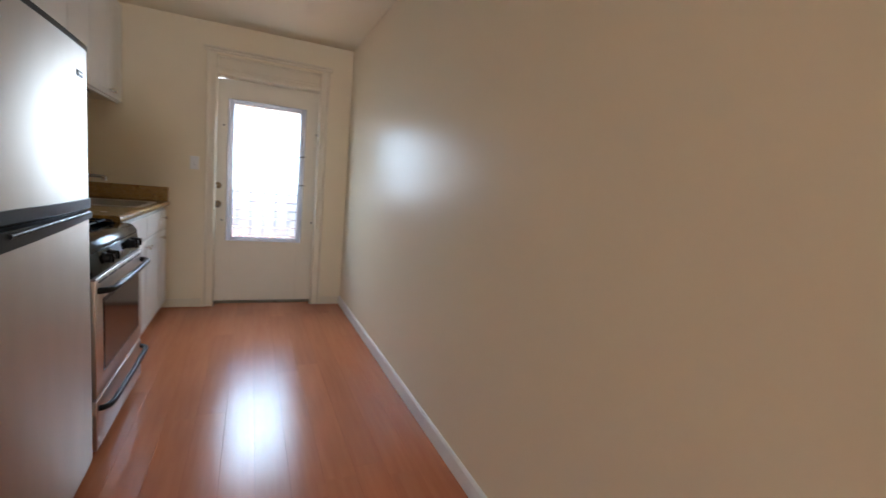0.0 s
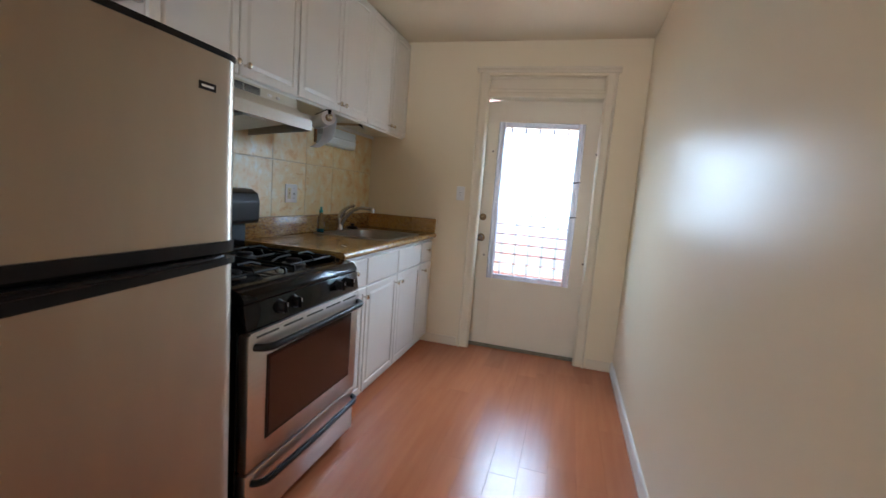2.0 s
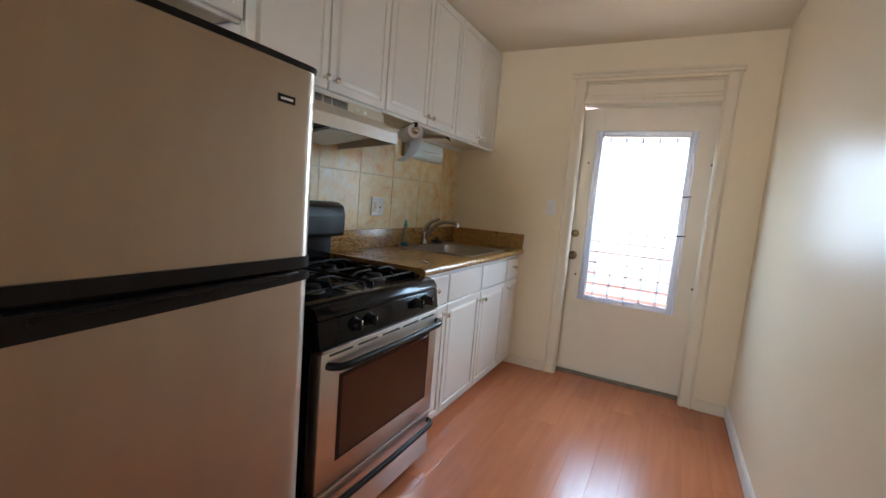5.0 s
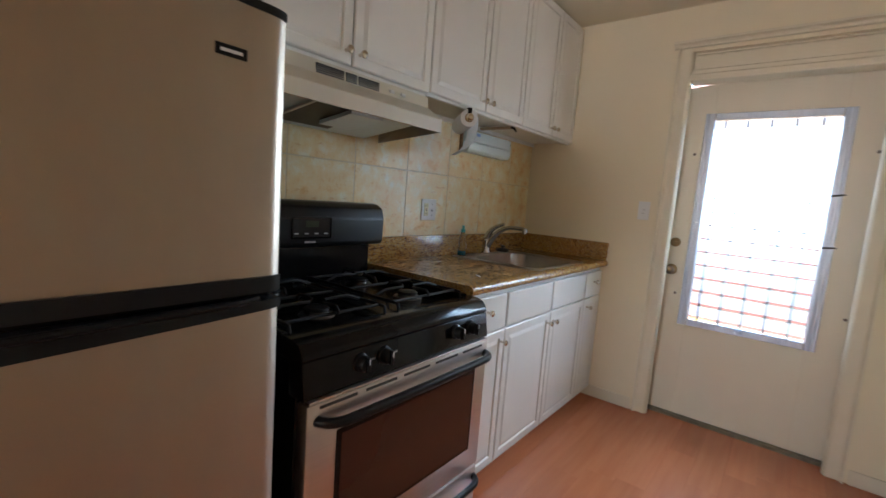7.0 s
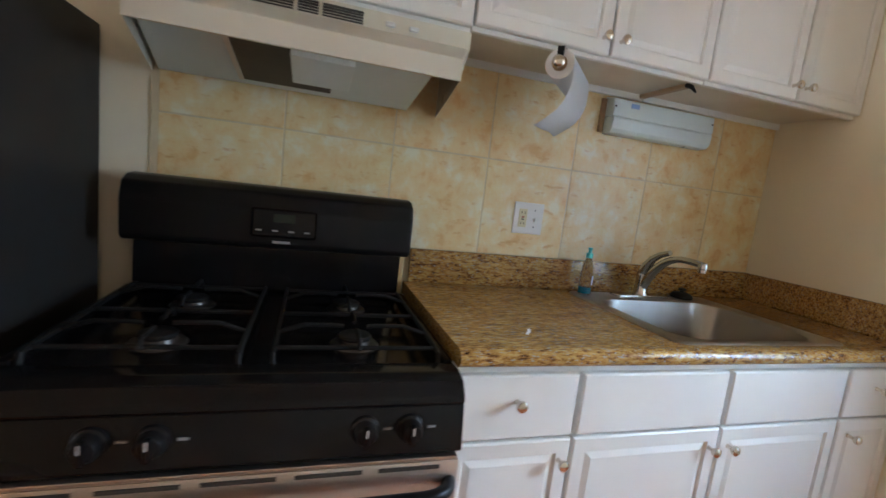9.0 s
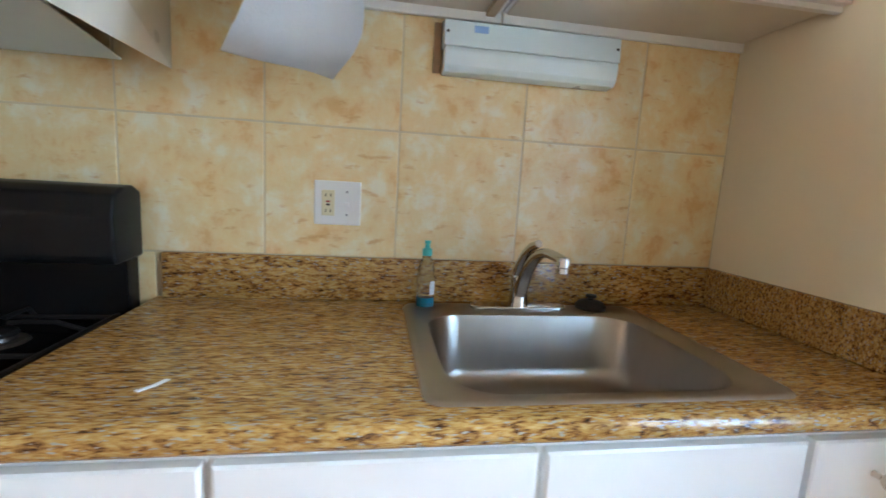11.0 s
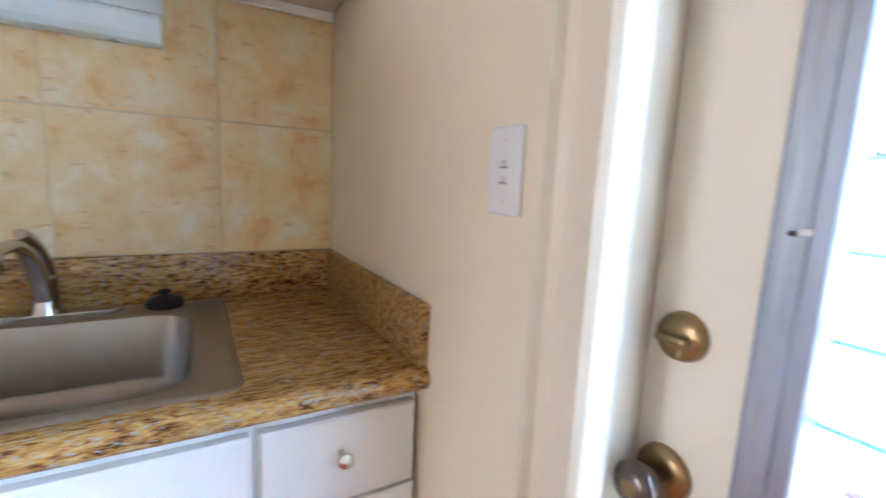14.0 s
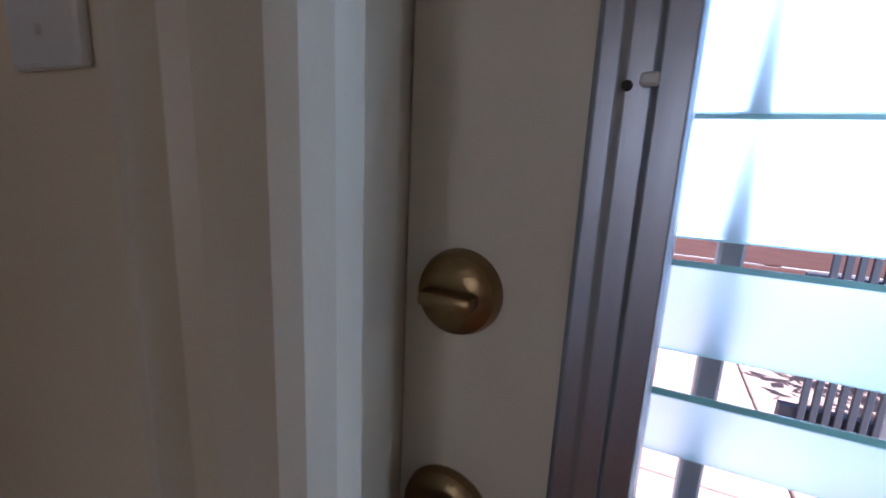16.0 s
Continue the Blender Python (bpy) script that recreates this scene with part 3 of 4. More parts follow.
# counter with a cut-out for the sink
CT = 0.936
SX0, SX1, SY0, SY1 = 0.048, 0.597, -0.938, -0.292
counter = thing("countertop", (0.32, -0.78, 0.895), "golden brown speckled granite-look countertop with rounded front", "countertop")
edge = [(0.6201, CT), (0.626, CT - 0.0008), (0.633, CT - 0.004), (0.640, CT - 0.012), (0.642, CT - 0.021), (0.640, CT - 0.03), (0.633, CT - 0.038), (0.622, CT - 0.042), (0.6201, CT - 0.042)]
part("front_edge", prism(edge, "y", -1.555, -0.001), M_GRANITE, counter, smooth=True)
b = bmesh.new()
gx, gy = (0.001, 0.075, 0.5775, 0.62), (-1.555, SY0 + 0.02, SY1 - 0.02, -0.001)
gv = [[b.verts.new((x, y, CT)) for y in gy] for x in gx]
for i in range(3):
    for j in range(3):
        if (i, j) != (1, 1):
            b.faces.new((gv[i][j], gv[i + 1][j], gv[i + 1][j + 1], gv[i][j + 1]))
low = bmesh.ops.extrude_face_region(b, geom=b.faces[:])
bmesh.ops.translate(b, verts=[v for v in low["geom"] if isinstance(v, bmesh.types.BMVert)], vec=(0, 0, -0.042))
bmesh.ops.recalc_face_normals(b, faces=b.faces[:])
part("slab", b, M_GRANITE, counter)
part("backsplash", box(0.001, 0.019, -1.540, -0.001, CT + 0.0005, 1.052, 0.003, 2), M_GRANITE, counter, smooth=True)
part("side_splash", prism([(0.0195, CT + 0.0005), (0.628, CT + 0.0005), (0.633, 1.046), (0.628, 1.052), (0.0195, 1.052)], "y", -0.019, -0.001, 0.002), M_GRANITE, counter)


# sink
def sink_bowl():
    b = bmesh.new()
    z = CT + 0.006
    loops = [
        [(*p, CT + 0.0008) for p in round_rect(SX0, SX1, SY0, SY1, 0.035)],
        [(*p, z - 0.001) for p in round_rect(SX0 + 0.004, SX1 - 0.004, SY0 + 0.004, SY1 - 0.004, 0.034)],
        [(*p, z) for p in round_rect(SX0 + 0.012, SX1 - 0.012, SY0 + 0.012, SY1 - 0.012, 0.032)],
        [(*p, z - 0.0015) for p in round_rect(0.146, 0.569, -0.895, -0.354, 0.095)],
        [(*p, z - 0.004) for p in round_rect(0.150, 0.565, -0.891, -0.358, 0.092)],
        [(*p, z - 0.014) for p in round_rect(0.153, 0.562, -0.888, -0.361, 0.090)],
        [(*p, z - 0.135) for p in round_rect(0.168, 0.547, -0.873, -0.376, 0.085)],
        [(*p, z - 0.152) for p in round_rect(0.174, 0.541, -0.867, -0.382, 0.082)],
        [(*p, z - 0.166) for p in round_rect(0.190, 0.525, -0.851, -0.398, 0.075)],
        [(*p, z - 0.172) for p in round_rect(0.215, 0.500, -0.826, -0.423, 0.065)],
        [(*p, z - 0.176) for p in round_rect(0.31, 0.39, -0.66, -0.58, 0.039)],
    ]
    rings = [[b.verts.new(p) for p in l] for l in loops]
    n = len(rings[0])
    for p, q in zip(rings, rings[1:]):
        for i in range(n):
            b.faces.new((p[i], p[(i + 1) % n], q[(i + 1) % n], q[i]))
    b.faces.new(rings[-1])
    bmesh.ops.recalc_face_normals(b, faces=b.faces[:])
    for f in b.faces:
        if f.normal.z < -0.2:
            f.normal_flip()
    return b


sink = thing("kitchen_sink", (0.32, -0.615, CT - 0.17), "single-bowl stainless steel drop-in sink in the counter", "sink")
part("bowl", sink_bowl(), M_SINK, sink, smooth=True)
part("drain", lathe((0.35, -0.62, CT - 0.169), "z", [(0.042, -0.004), (0.042, 0.001), (0.034, 0.002), (0.03, -0.002)], 24), M_CHROME, sink, smooth=True)
ZS = CT + 0.006
FY = -0.630
faucet = thing("faucet", (0.085, FY, ZS), "chrome single-lever kitchen faucet on the sink rim", "faucet")
part("base_plate", prism(round_rect(0.060, 0.112, FY - 0.132, FY + 0.132, 0.025), "z", ZS - 0.0015, ZS + 0.008, 0.002), M_CHROME, faucet, smooth=True)
part("column", lathe((0.087, FY, ZS + 0.007), "z", [(0.029, 0), (0.027, 0.006), (0.025, 0.012), (0.0235, 0.04), (0.024, 0.072), (0.021, 0.088), (0.012, 0.096)], 28), M_CHROME, faucet, smooth=True)
neck = arc((0.095, FY, 0.985), (0.155, FY, 1.105), (0.25, FY, 1.117), 9) + arc((0.25, FY, 1.117), (0.315, FY, 1.119), (0.345, FY, 1.113), 4)[1:]
sp = part("spout", tube(neck, [0.019 - 0.008 * min(k / 9, 1) for k in range(len(neck))], 16), M_CHROME, faucet, smooth=True)
part("aerator", lathe((0.342, FY, 1.088), "z", [(0.011, 0), (0.0135, 0.002), (0.0135, 0.012), (0.0125, 0.013), (0.0145, 0.015), (0.0145, 0.030), (0.012, 0.034)], 20), M_CHROME, sp, smooth=True)
part("lever", tube([(0.085, FY, 1.025), (0.097, FY, 1.062), (0.122, FY, 1.095), (0.155, FY, 1.116), (0.198, FY, 1.131)], [0.023, 0.019, 0.014, 0.0115, 0.0095], 16), M_CHROME, faucet, smooth=True)
stopper = thing("sink_stopper", (0.080, -0.418, ZS), "black rubber sink stopper on the sink rim", "stopper")
part("plug", lathe((0.080, -0.418, ZS - 0.001), "z", [(0.041, 0), (0.042, 0.007), (0.034, 0.018), (0.014, 0.024)], 24), M_RUBBER, stopper, smooth=True)
part("grip", lathe((0.080, -0.418, ZS + 0.019), "z", [(0.008, 0), (0.008, 0.008), (0.015, 0.012), (0.014, 0.018), (0.006, 0.02)], 18), M_RUBBER, stopper, smooth=True)
bottle = thing("soap_bottle", (0.085, -0.882, ZS), "clear soap bottle nearly empty, blue soap, teal cap", "bottle")
part("body", lathe((0.085, -0.882, ZS - 0.001), "z", [(0.022, 0), (0.0235, 0.004), (0.023, 0.08), (0.02, 0.105), (0.012, 0.128), (0.011, 0.136)], 24), M_BOTTLE, bottle, smooth=True)
part("soap", lathe((0.085, -0.882, ZS + 0.002), "z", [(0.0205, 0), (0.0215, 0.003), (0.0215, 0.024)], 24), M_SOAP, bottle, "blue liquid soap", True)
cap = part("cap", lathe((0.085, -0.882, ZS + 0.134), "z", [(0.0125, 0), (0.0125, 0.016), (0.007, 0.02), (0.006, 0.03), (0.008, 0.031), (0.0075, 0.038)], 20), M_CAP, bottle, "teal push cap", True)
part("label", prism([(0.0245 * math.cos(a) + 0.085, 0.0245 * math.sin(a) - 0.882) for a in [radians(x) for x in range(20, 70, 10)]] + [(0.0238 * math.cos(a) + 0.085, 0.0238 * math.sin(a) - 0.882) for a in [radians(x) for x in range(60, 10, -10)]], "z", ZS + 0.035, ZS + 0.07), M_LABEL, bottle)
scrap = prism([(0.530, -1.352), (0.534, -1.346), (0.515, -1.330), (0.494, -1.320), (0.492, -1.327), (0.512, -1.337)], "z", CT + 0.0005, CT + 0.002)
solid("paper_scrap", scrap, M_PAPER, "small white paper scrap lying on the counter", "paper")

# ---- under-cabinet lamp, paper roll ----
lamp = thing("under_cabinet_lamp", (0.007, -0.63, 1.535), "pale under-cabinet strip lamp, switched off, on the tiles", "lamp")
part("housing", prism([(0.0075, 1.668), (0.058, 1.658), (0.062, 1.61), (0.062, 1.597), (0.0075, 1.597)], "y", -0.865, -0.398, 0.002), M_LAMP, lamp)
part("diffuser", prism([(0.0075, 1.5965), (0.061, 1.5965), (0.066, 1.585), (0.062, 1.552), (0.05, 1.538), (0.0075, 1.535)], "y", -0.861, -0.402, 0.003, seg=2), M_DIFF, lamp, "milky acrylic diffuser", True)
part("sticker", box(0.0595, 0.0615, -0.79, -0.755, 1.632, 1.648), M_BLUE, lamp, "small blue sticker")
for sy in (-0.856, -0.407):
    part("screw", lathe((0.0605, sy, 1.63), "x", [(0.004, -0.002), (0.003, 0.0025)], 10), M_DARK, lamp)
# brown strip painted as the lamp's shadow on the tiles, no real part
part("bracket_and_shadow", box(0.0075, 0.02, -0.884, -0.866, 1.54, 1.66, 0.001), M_BROWN, lamp)

roll = thing("paper_towel_roll", (0.24, -1.175, 1.62), "white paper towel roll under the cabinet, loose sheet", "paper towel")
RC, RZ = Vector((0.245, -1.172, 0)), 1.636
SLANT = Matrix.Translation(RC) @ Matrix.Rotation(radians(47), 4, "Z")


def slanted(bm):
    bmesh.ops.transform(bm, matrix=SLANT, verts=bm.verts)
    return bm


part("roll", slanted(lathe((0, 0, RZ), "y", [(0.021, -0.128), (0.040, -0.127), (0.040, 0.127), (0.021, 0.128)], 32)), M_PAPER, roll, smooth=True)
part("core", slanted(lathe((0, 0, RZ), "y", [(0.012, -0.131), (0.0205, -0.131), (0.0205, 0.131), (0.012, 0.131)], 20)), M_BROWN, roll)
part("rod", slanted(lathe((0, 0, RZ), "y", [(0.008, -0.160), (0.015, -0.156), (0.018, -0.148), (0.014, -0.138), (0.006, -0.13), (0.006, 0.13), (0.014, 0.138), (0.018, 0.148), (0.008, 0.160)], 20)), M_NICKEL, roll, "shiny holder rod with end knobs", True)
part("spine", slanted(box(-0.008, 0.008, -0.10, 0.145, UZ - 0.012, UZ - 0.0006, 0.002)), M_BLACKP, roll)
for yy in (-0.135, 0.135):
    part("holder_arm", slanted(prism([(-0.01, UZ - 0.006), (0.01, UZ - 0.006), (0.007, RZ - 0.012), (-0.007, RZ - 0.012)], "y", yy - 0.002, yy + 0.002, 0.0008)), M_BLACKP, roll)
b = bmesh.new()
pr = arc((0.041, 0, RZ + 0.005), (0.050, 0, 1.555), (0.012, 0, 1.51), 8) + arc((0.012, 0, 1.51), (-0.02, 0, 1.482), (-0.045, 0, 1.472), 5)[1:]
rows_ = []
for j in range(11):
    s = j / 10
    rows_.append([b.verts.new((p.x + 0.006 * math.sin(s * 4) * (i / len(pr)), -0.138 + 0.262 * s + 0.004 * math.sin(i * 0.5), p.z + 0.004 * math.sin(s * 5 + i * 0.3) + 0.004 * s * (i / len(pr)))) for i, p in enumerate(pr)])
for p, q in zip(rows_, rows_[1:]):
    for i in range(len(pr) - 1):
        b.faces.new((p[i], p[i + 1], q[i + 1], q[i]))
bmesh.ops.solidify(b, geom=b.faces[:], thickness=0.0012)
part("loose_sheet", slanted(b), M_PAPER, roll, smooth=True)
cleat = solid("wood_cleat", box(0.06, 0.262, -0.765, -0.742, UZ - 0.014, UZ - 0.0005, 0.002), M_WOOD, "raw wooden cleat under the wall cabinets", "cleat")
part("tape_end", tube([(0.262, -0.754, UZ - 0.004), (0.28, -0.75, UZ - 0.012), (0.292, -0.742, UZ - 0.03)], [0.008, 0.007, 0.003], 8), M_RUBBER, cleat, "dark curled end")

# ---- range hood ----
hood = thing("range_hood", (0.2, -1.91, 1.52), "almond range hood with vent slots under the cabinet", "range hood")
HB0, HB1, HF0, HF1 = -2.318, -1.505, -2.245, -1.562
hz = UZ - 0.01


def hood_shell():
    b = bmesh.new()
    def ring(x, z, f):
        return [b.verts.new((x, HB0 + (HF0 - HB0) * f, z)), b.verts.new((x, HB1 + (HF1 - HB1) * f, z))]
    rows = [ring(0.008, hz, 0), ring(0.296, hz, 0), ring(0.305, hz - 0.045, 0.05), ring(0.34, hz - 0.062, 0.35), ring(0.425, hz - 0.105, 1), ring(0.43, hz - 0.11, 1), ring(0.43, hz - 0.158, 1), ring(0.42, hz - 0.158, 1), ring(0.42, hz - 0.12, 1), ring(0.30, hz - 0.05, 0.1), ring(0.02, hz - 0.05, 0)]
    for p, q in zip(rows, rows[1:]):
        b.faces.new((p[0], p[1], q[1], q[0]))
    for s in (0, 1):
        lo = b.verts.new((0.008, (HB0, HB1)[s], hz - 0.185))
        lo2 = b.verts.new((0.42, (HF0, HF1)[s], hz - 0.158))
        fs = [rows[0][s], rows[1][s], rows[2][s], rows[3][s], rows[4][s], rows[5][s], rows[6][s], lo2, lo]
        b.faces.new(fs if s else fs[::-1])
    bmesh.ops.recalc_face_normals(b, faces=b.faces[:])
    return b


M_HOOD = mat("almond_hood_enamel", (0.72, 0.68, 0.58), (0.66, 0.61, 0.50), 0.3, scale=5)
part("shell", hood_shell(), M_HOOD, hood)
def sloped(x0, x1, y0, y1, drop, thick):
    """Plate that falls from the front lip towards the wall."""
    b = box(x0, x1, y0, y1, 0, thick, 0.001)
    for v in b.verts:
        v.co.z += hz - 0.122 - 0.056 * (0.40 - v.co.x) / 0.38 - drop
    return b


pan = sloped(0.022, 0.412, -2.24, -1.605, 0, 0.004)
for v in pan.verts:  # follows the flare of the shell towards the wall
    if v.co.x < 0.2 and v.co.y < -2:
        v.co.y -= 0.060
part("under_pan", pan, M_LAMP, hood, "pale underside pan")
# near-black colour paints in the shade of the recess around the filter
part("filter", sloped(0.085, 0.36, -2.075, -1.845, 0.009, 0.005), M_RECESS, hood, "dark mesh filter with the recess shade in its colour")
part("filter_rim", sloped(0.085, 0.36, -2.088, -2.0755, 0.011, 0.008), M_HOOD, hood)
part("lamp_cover", sloped(0.17, 0.35, -1.945, -1.80, 0.024, 0.014), M_DIFF, hood, "milky light cover", True)
for g0, g1 in ((-2.058, -1.948), (-1.938, -1.892), (-1.882, -1.787)):
    for k in range(5):
        part("vent_slot", box(0.296, 0.3062, g0, g1, hz - 0.012 - k * 0.0065 - 0.0035, hz - 0.012 - k * 0.0065), M_DARK, hood)
for ky in (-1.72, -1.66):
    part("switch", box(0.297, 0.309, ky - 0.012, ky + 0.012, hz - 0.033, hz - 0.021, 0.002), M_SWITCH, hood)

# ---- gas range ----
RY0, RY1, RF = -2.345, -1.565, 0.718
stove = thing("gas_range", (0.37, (RY0 + RY1) / 2, 0), "black and stainless steel gas range between fridge and counter", "stove")
RT = 0.905
part("body", box(0.03, RF - 0.03, RY0 + 0.004, RY1 - 0.004, 0.03, 0.87, 0.003), M_BLACK, stove)
part("cooktop", prism([(0.06, 0.87), (0.06, RT), (0.085, RT), (0.10, RT - 0.012), (0.60, RT - 0.012), (0.625, RT), (0.668, RT), (0.695, RT - 0.008), (0.712, RT - 0.03), (0.716, 0.862), (0.70, 0.85)], "y", RY0, RY1, 0.003, seg=2), M_BLACK, stove, "glossy black enamel cooktop", True)
for s0, s1 in ((RY0 + 0.0005, RY0 + 0.022), (RY1 - 0.022, RY1 - 0.0005)):
    part("rim", box(0.09, 0.62, s0, s1, RT - 0.016, RT + 0.004, 0.004, 2), M_BLACK, stove, smooth=True)
part("back_panel", prism([(0.025, 0.87), (0.025, 1.19), (0.05, 1.2), (0.075, 1.04), (0.075, 0.87)], "y", RY0 + 0.01, RY1 - 0.022, 0.002), M_BLACK, stove)
bg = part("backguard", prism([(0.028, 1.045), (0.028, 1.2), (0.06, 1.216), (0.105, 1.212), (0.138, 1.195), (0.152, 1.15), (0.150, 1.055), (0.138, 1.040)], "y", RY0, RY1 - 0.008, 0.008, seg=3), M_BLACKP, stove, "rounded black control backguard", True)
part("display_bezel", box(0.149, 0.1535, -2.030, -1.856, 1.075, 1.155, 0.006, 2), M_BLACK, bg)
part("display", box(0.1525, 0.1545, -1.972, -1.915, 1.118, 1.142), M_DISP, bg)
for k in range(4):
    part("key", box(0.153, 0.1548, -2.018 + k * 0.043, -2.002 + k * 0.043, 1.092, 1.096), M_GREY, bg)
part("emblem", box(0.1505, 0.1525, -1.972, -1.925, 1.058, 1.065), M_GREY, bg)
part("control_panel", prism([(0.66, 0.765), (0.722, 0.765), (0.728, 0.772), (0.714, 0.858), (0.66, 0.858)], "y", RY0, RY1, 0.003, seg=2), M_BLACK, stove, "black slanted control panel", True)
for ky in (-2.172, -2.087, -1.755, -1.672):
    kx, kz = 0.720, 0.820
    kn = part("burner_knob", lathe((kx, ky, kz), "x", [(0.026, -0.003), (0.025, 0.004), (0.021, 0.007), (0.020, 0.022), (0.017, 0.027), (0.01, 0.028)], 24), M_BLACKP, stove, "black burner knob", True)
    part("grip", box(kx + 0.02, kx + 0.036, ky - 0.005, ky + 0.005, kz - 0.019, kz + 0.019, 0.003, 2), M_BLACK, kn)
    part("pointer", box(kx + 0.0355, kx + 0.037, ky - 0.0012, ky + 0.0012, kz + 0.004, kz + 0.018), M_SWITCH, kn)
    part("print_mark", box(0.7195, 0.7222, ky + 0.034, ky + 0.05, kz - 0.002, kz + 0.002), M_GREY, stove)
# oven door
od = part("oven_door", box(RF - 0.028, RF + 0.016, RY0 + 0.004, RY1 - 0.004, 0.272, 0.757, 0.006, 2), M_STEEL, stove, "stainless steel oven door", True)
part("vent_trim", box(RF - 0.02, RF + 0.0165, RY0 + 0.01, RY1 - 0.01, 0.7575, 0.7645, 0.001), M_STEEL, stove)
for k in range(5):
    part("vent_slot", box(RF + 0.0145, RF + 0.0185, RY0 + 0.04 + k * 0.145, RY0 + 0.155 + k * 0.145, 0.742, 0.749), M_DARK, od)
part("window_border", box(RF + 0.0155, RF + 0.0175, -2.252, -1.640, 0.355, 0.668, 0.001), M_BLACK, od)
part("oven_window", box(RF + 0.0170, RF + 0.0190, -2.236, -1.654, 0.368, 0.655, 0.001), M_OVEN, od, "dark reddish oven glass")


def bow_handle(y0, y1, z, out, r):
    pts = arc((RF + 0.012, y0, z), (RF + out, y0 + 0.01, z), (RF + out, y0 + 0.07, z), 6)
    pts += [Vector((RF + out + 0.004, (y0 + y1) / 2, z))]
    pts += arc((RF + out, y1 - 0.07, z), (RF + out, y1 - 0.01, z), (RF + 0.012, y1, z), 6)
    return tube(pts, r, 14)


part("handle", bow_handle(RY0 + 0.035, RY1 - 0.02, 0.712, 0.058, 0.0135), M_BLACKP, od, "black bar handle", True)
dw = part("drawer", box(RF - 0.028, RF + 0.014, RY0 + 0.004, RY1 - 0.004, 0.05, 0.262, 0.006, 2), M_STEEL, stove, "stainless steel bottom drawer", True)
part("handle", bow_handle(RY0 + 0.035, RY1 - 0.02, 0.222, 0.05, 0.0125), M_BLACKP, dw, "black bar handle", True)
for fy in (RY0 + 0.05, RY1 - 0.05):
    for fx in (0.1, 0.6):
        part("foot", lathe((fx, fy, 0), "z", [(0.018, 0), (0.018, 0.01), (0.01, 0.014), (0.01, 0.032)], 12), M_BLACKP, stove)
# burners and grates
for bx in (0.22, 0.49):
    for by in (-2.15, -1.76):
        bn = part("burner", lathe((bx, by, RT - 0.013), "z", [(0.055, 0), (0.05, 0.006), (0.036, 0.008), (0.034, 0.016), (0.02, 0.018)], 28), M_BURN, stove, "dull dark metal burner bowl", True)
        part("burner_cap", lathe((bx, by, RT + 0.003), "z", [(0.036, 0), (0.038, 0.004), (0.034, 0.009), (0.02, 0.011)], 28), M_IRON, bn, smooth=True)
for by in (-2.15, -1.76):
    g = None
    r = 0.0052
    zt, hw = RT + 0.032, 0.165
    for yy in (by - hw, by + hw):
        g = tube([(0.10, yy, RT - 0.008), (0.105, yy, RT + 0.012), (0.13, yy, RT + 0.014), (0.58, yy, RT + 0.014), (0.605, yy, RT + 0.012), (0.61, yy, RT - 0.008)], r, 8, g)
    for xx in (0.13, 0.355, 0.58):
        g = tube([(xx, by - hw, RT + 0.014), (xx, by + hw, RT + 0.014)], r, 8, g)
    for bx in (0.22, 0.49):
        for dx, dy in ((1, 0), (-1, 0), (0, 1), (0, -1)):
            ex, ey = (0.105 if dx else 0), (hw if dy else 0)
            g = tube([(bx + dx * 0.026, by + dy * 0.026, zt - 0.002), (bx + dx * 0.05, by + dy * 0.05, zt), (bx + dx * 0.09, by + dy * 0.11, zt), (bx + dx * ex, by + dy * ey, RT + 0.014)], r * 0.95, 8, g)
    part("grate", g, M_IRON, stove, "black cast iron pan grate", True)

# ---- refrigerator ----
FY0, FY1, FX, FT = -3.155, -2.427, 0.756, 1.592
fridge = thing("refrigerator", (0.37, (FY0 + FY1) / 2, 0), "stainless steel top-freezer refrigerator with black trim", "refrigerator")
part("cabinet_body", box(0.03, 0.66, FY0 + 0.004, FY1 - 0.004, 0.03, FT - 0.008, 0.004), M_SIDE, fridge, "black textured cabinet sides")


def fridge_front(z0, z1):
    """Door skin, gently bowed across its width with rounded uprights."""
    out, n = [], 48
    for i in range(n + 1):
        u = i / n
        e = 2 * u - 1
        out.append((FX - 0.008 * e * e - 0.012 * abs(e) ** 26, FY0 + (FY1 - FY0) * u))
    return prism([(0.668, FY0)] + out + [(0.668, FY1)], "z", z0, z1)


for nm, z0, z1, lab in (("freezer_door", 1.084, FT - 0.012, "stainless steel freezer door"), ("fridge_door", 0.09, 1.018, "stainless steel lower door")):
    part(nm, fridge_front(z0, z1), M_FRIDGE, fridge, lab, True)
def band(z0, z1, out):
    o = []
    for i in range(49):
        e = 2 * i / 48 - 1
        o.append((FX - 0.008 * e * e - 0.010 * abs(e) ** 26 + out, FY0 + (FY1 - FY0) * i / 48))
    return prism([(0.662, FY0)] + o + [(0.662, FY1)], "z", z0, z1)


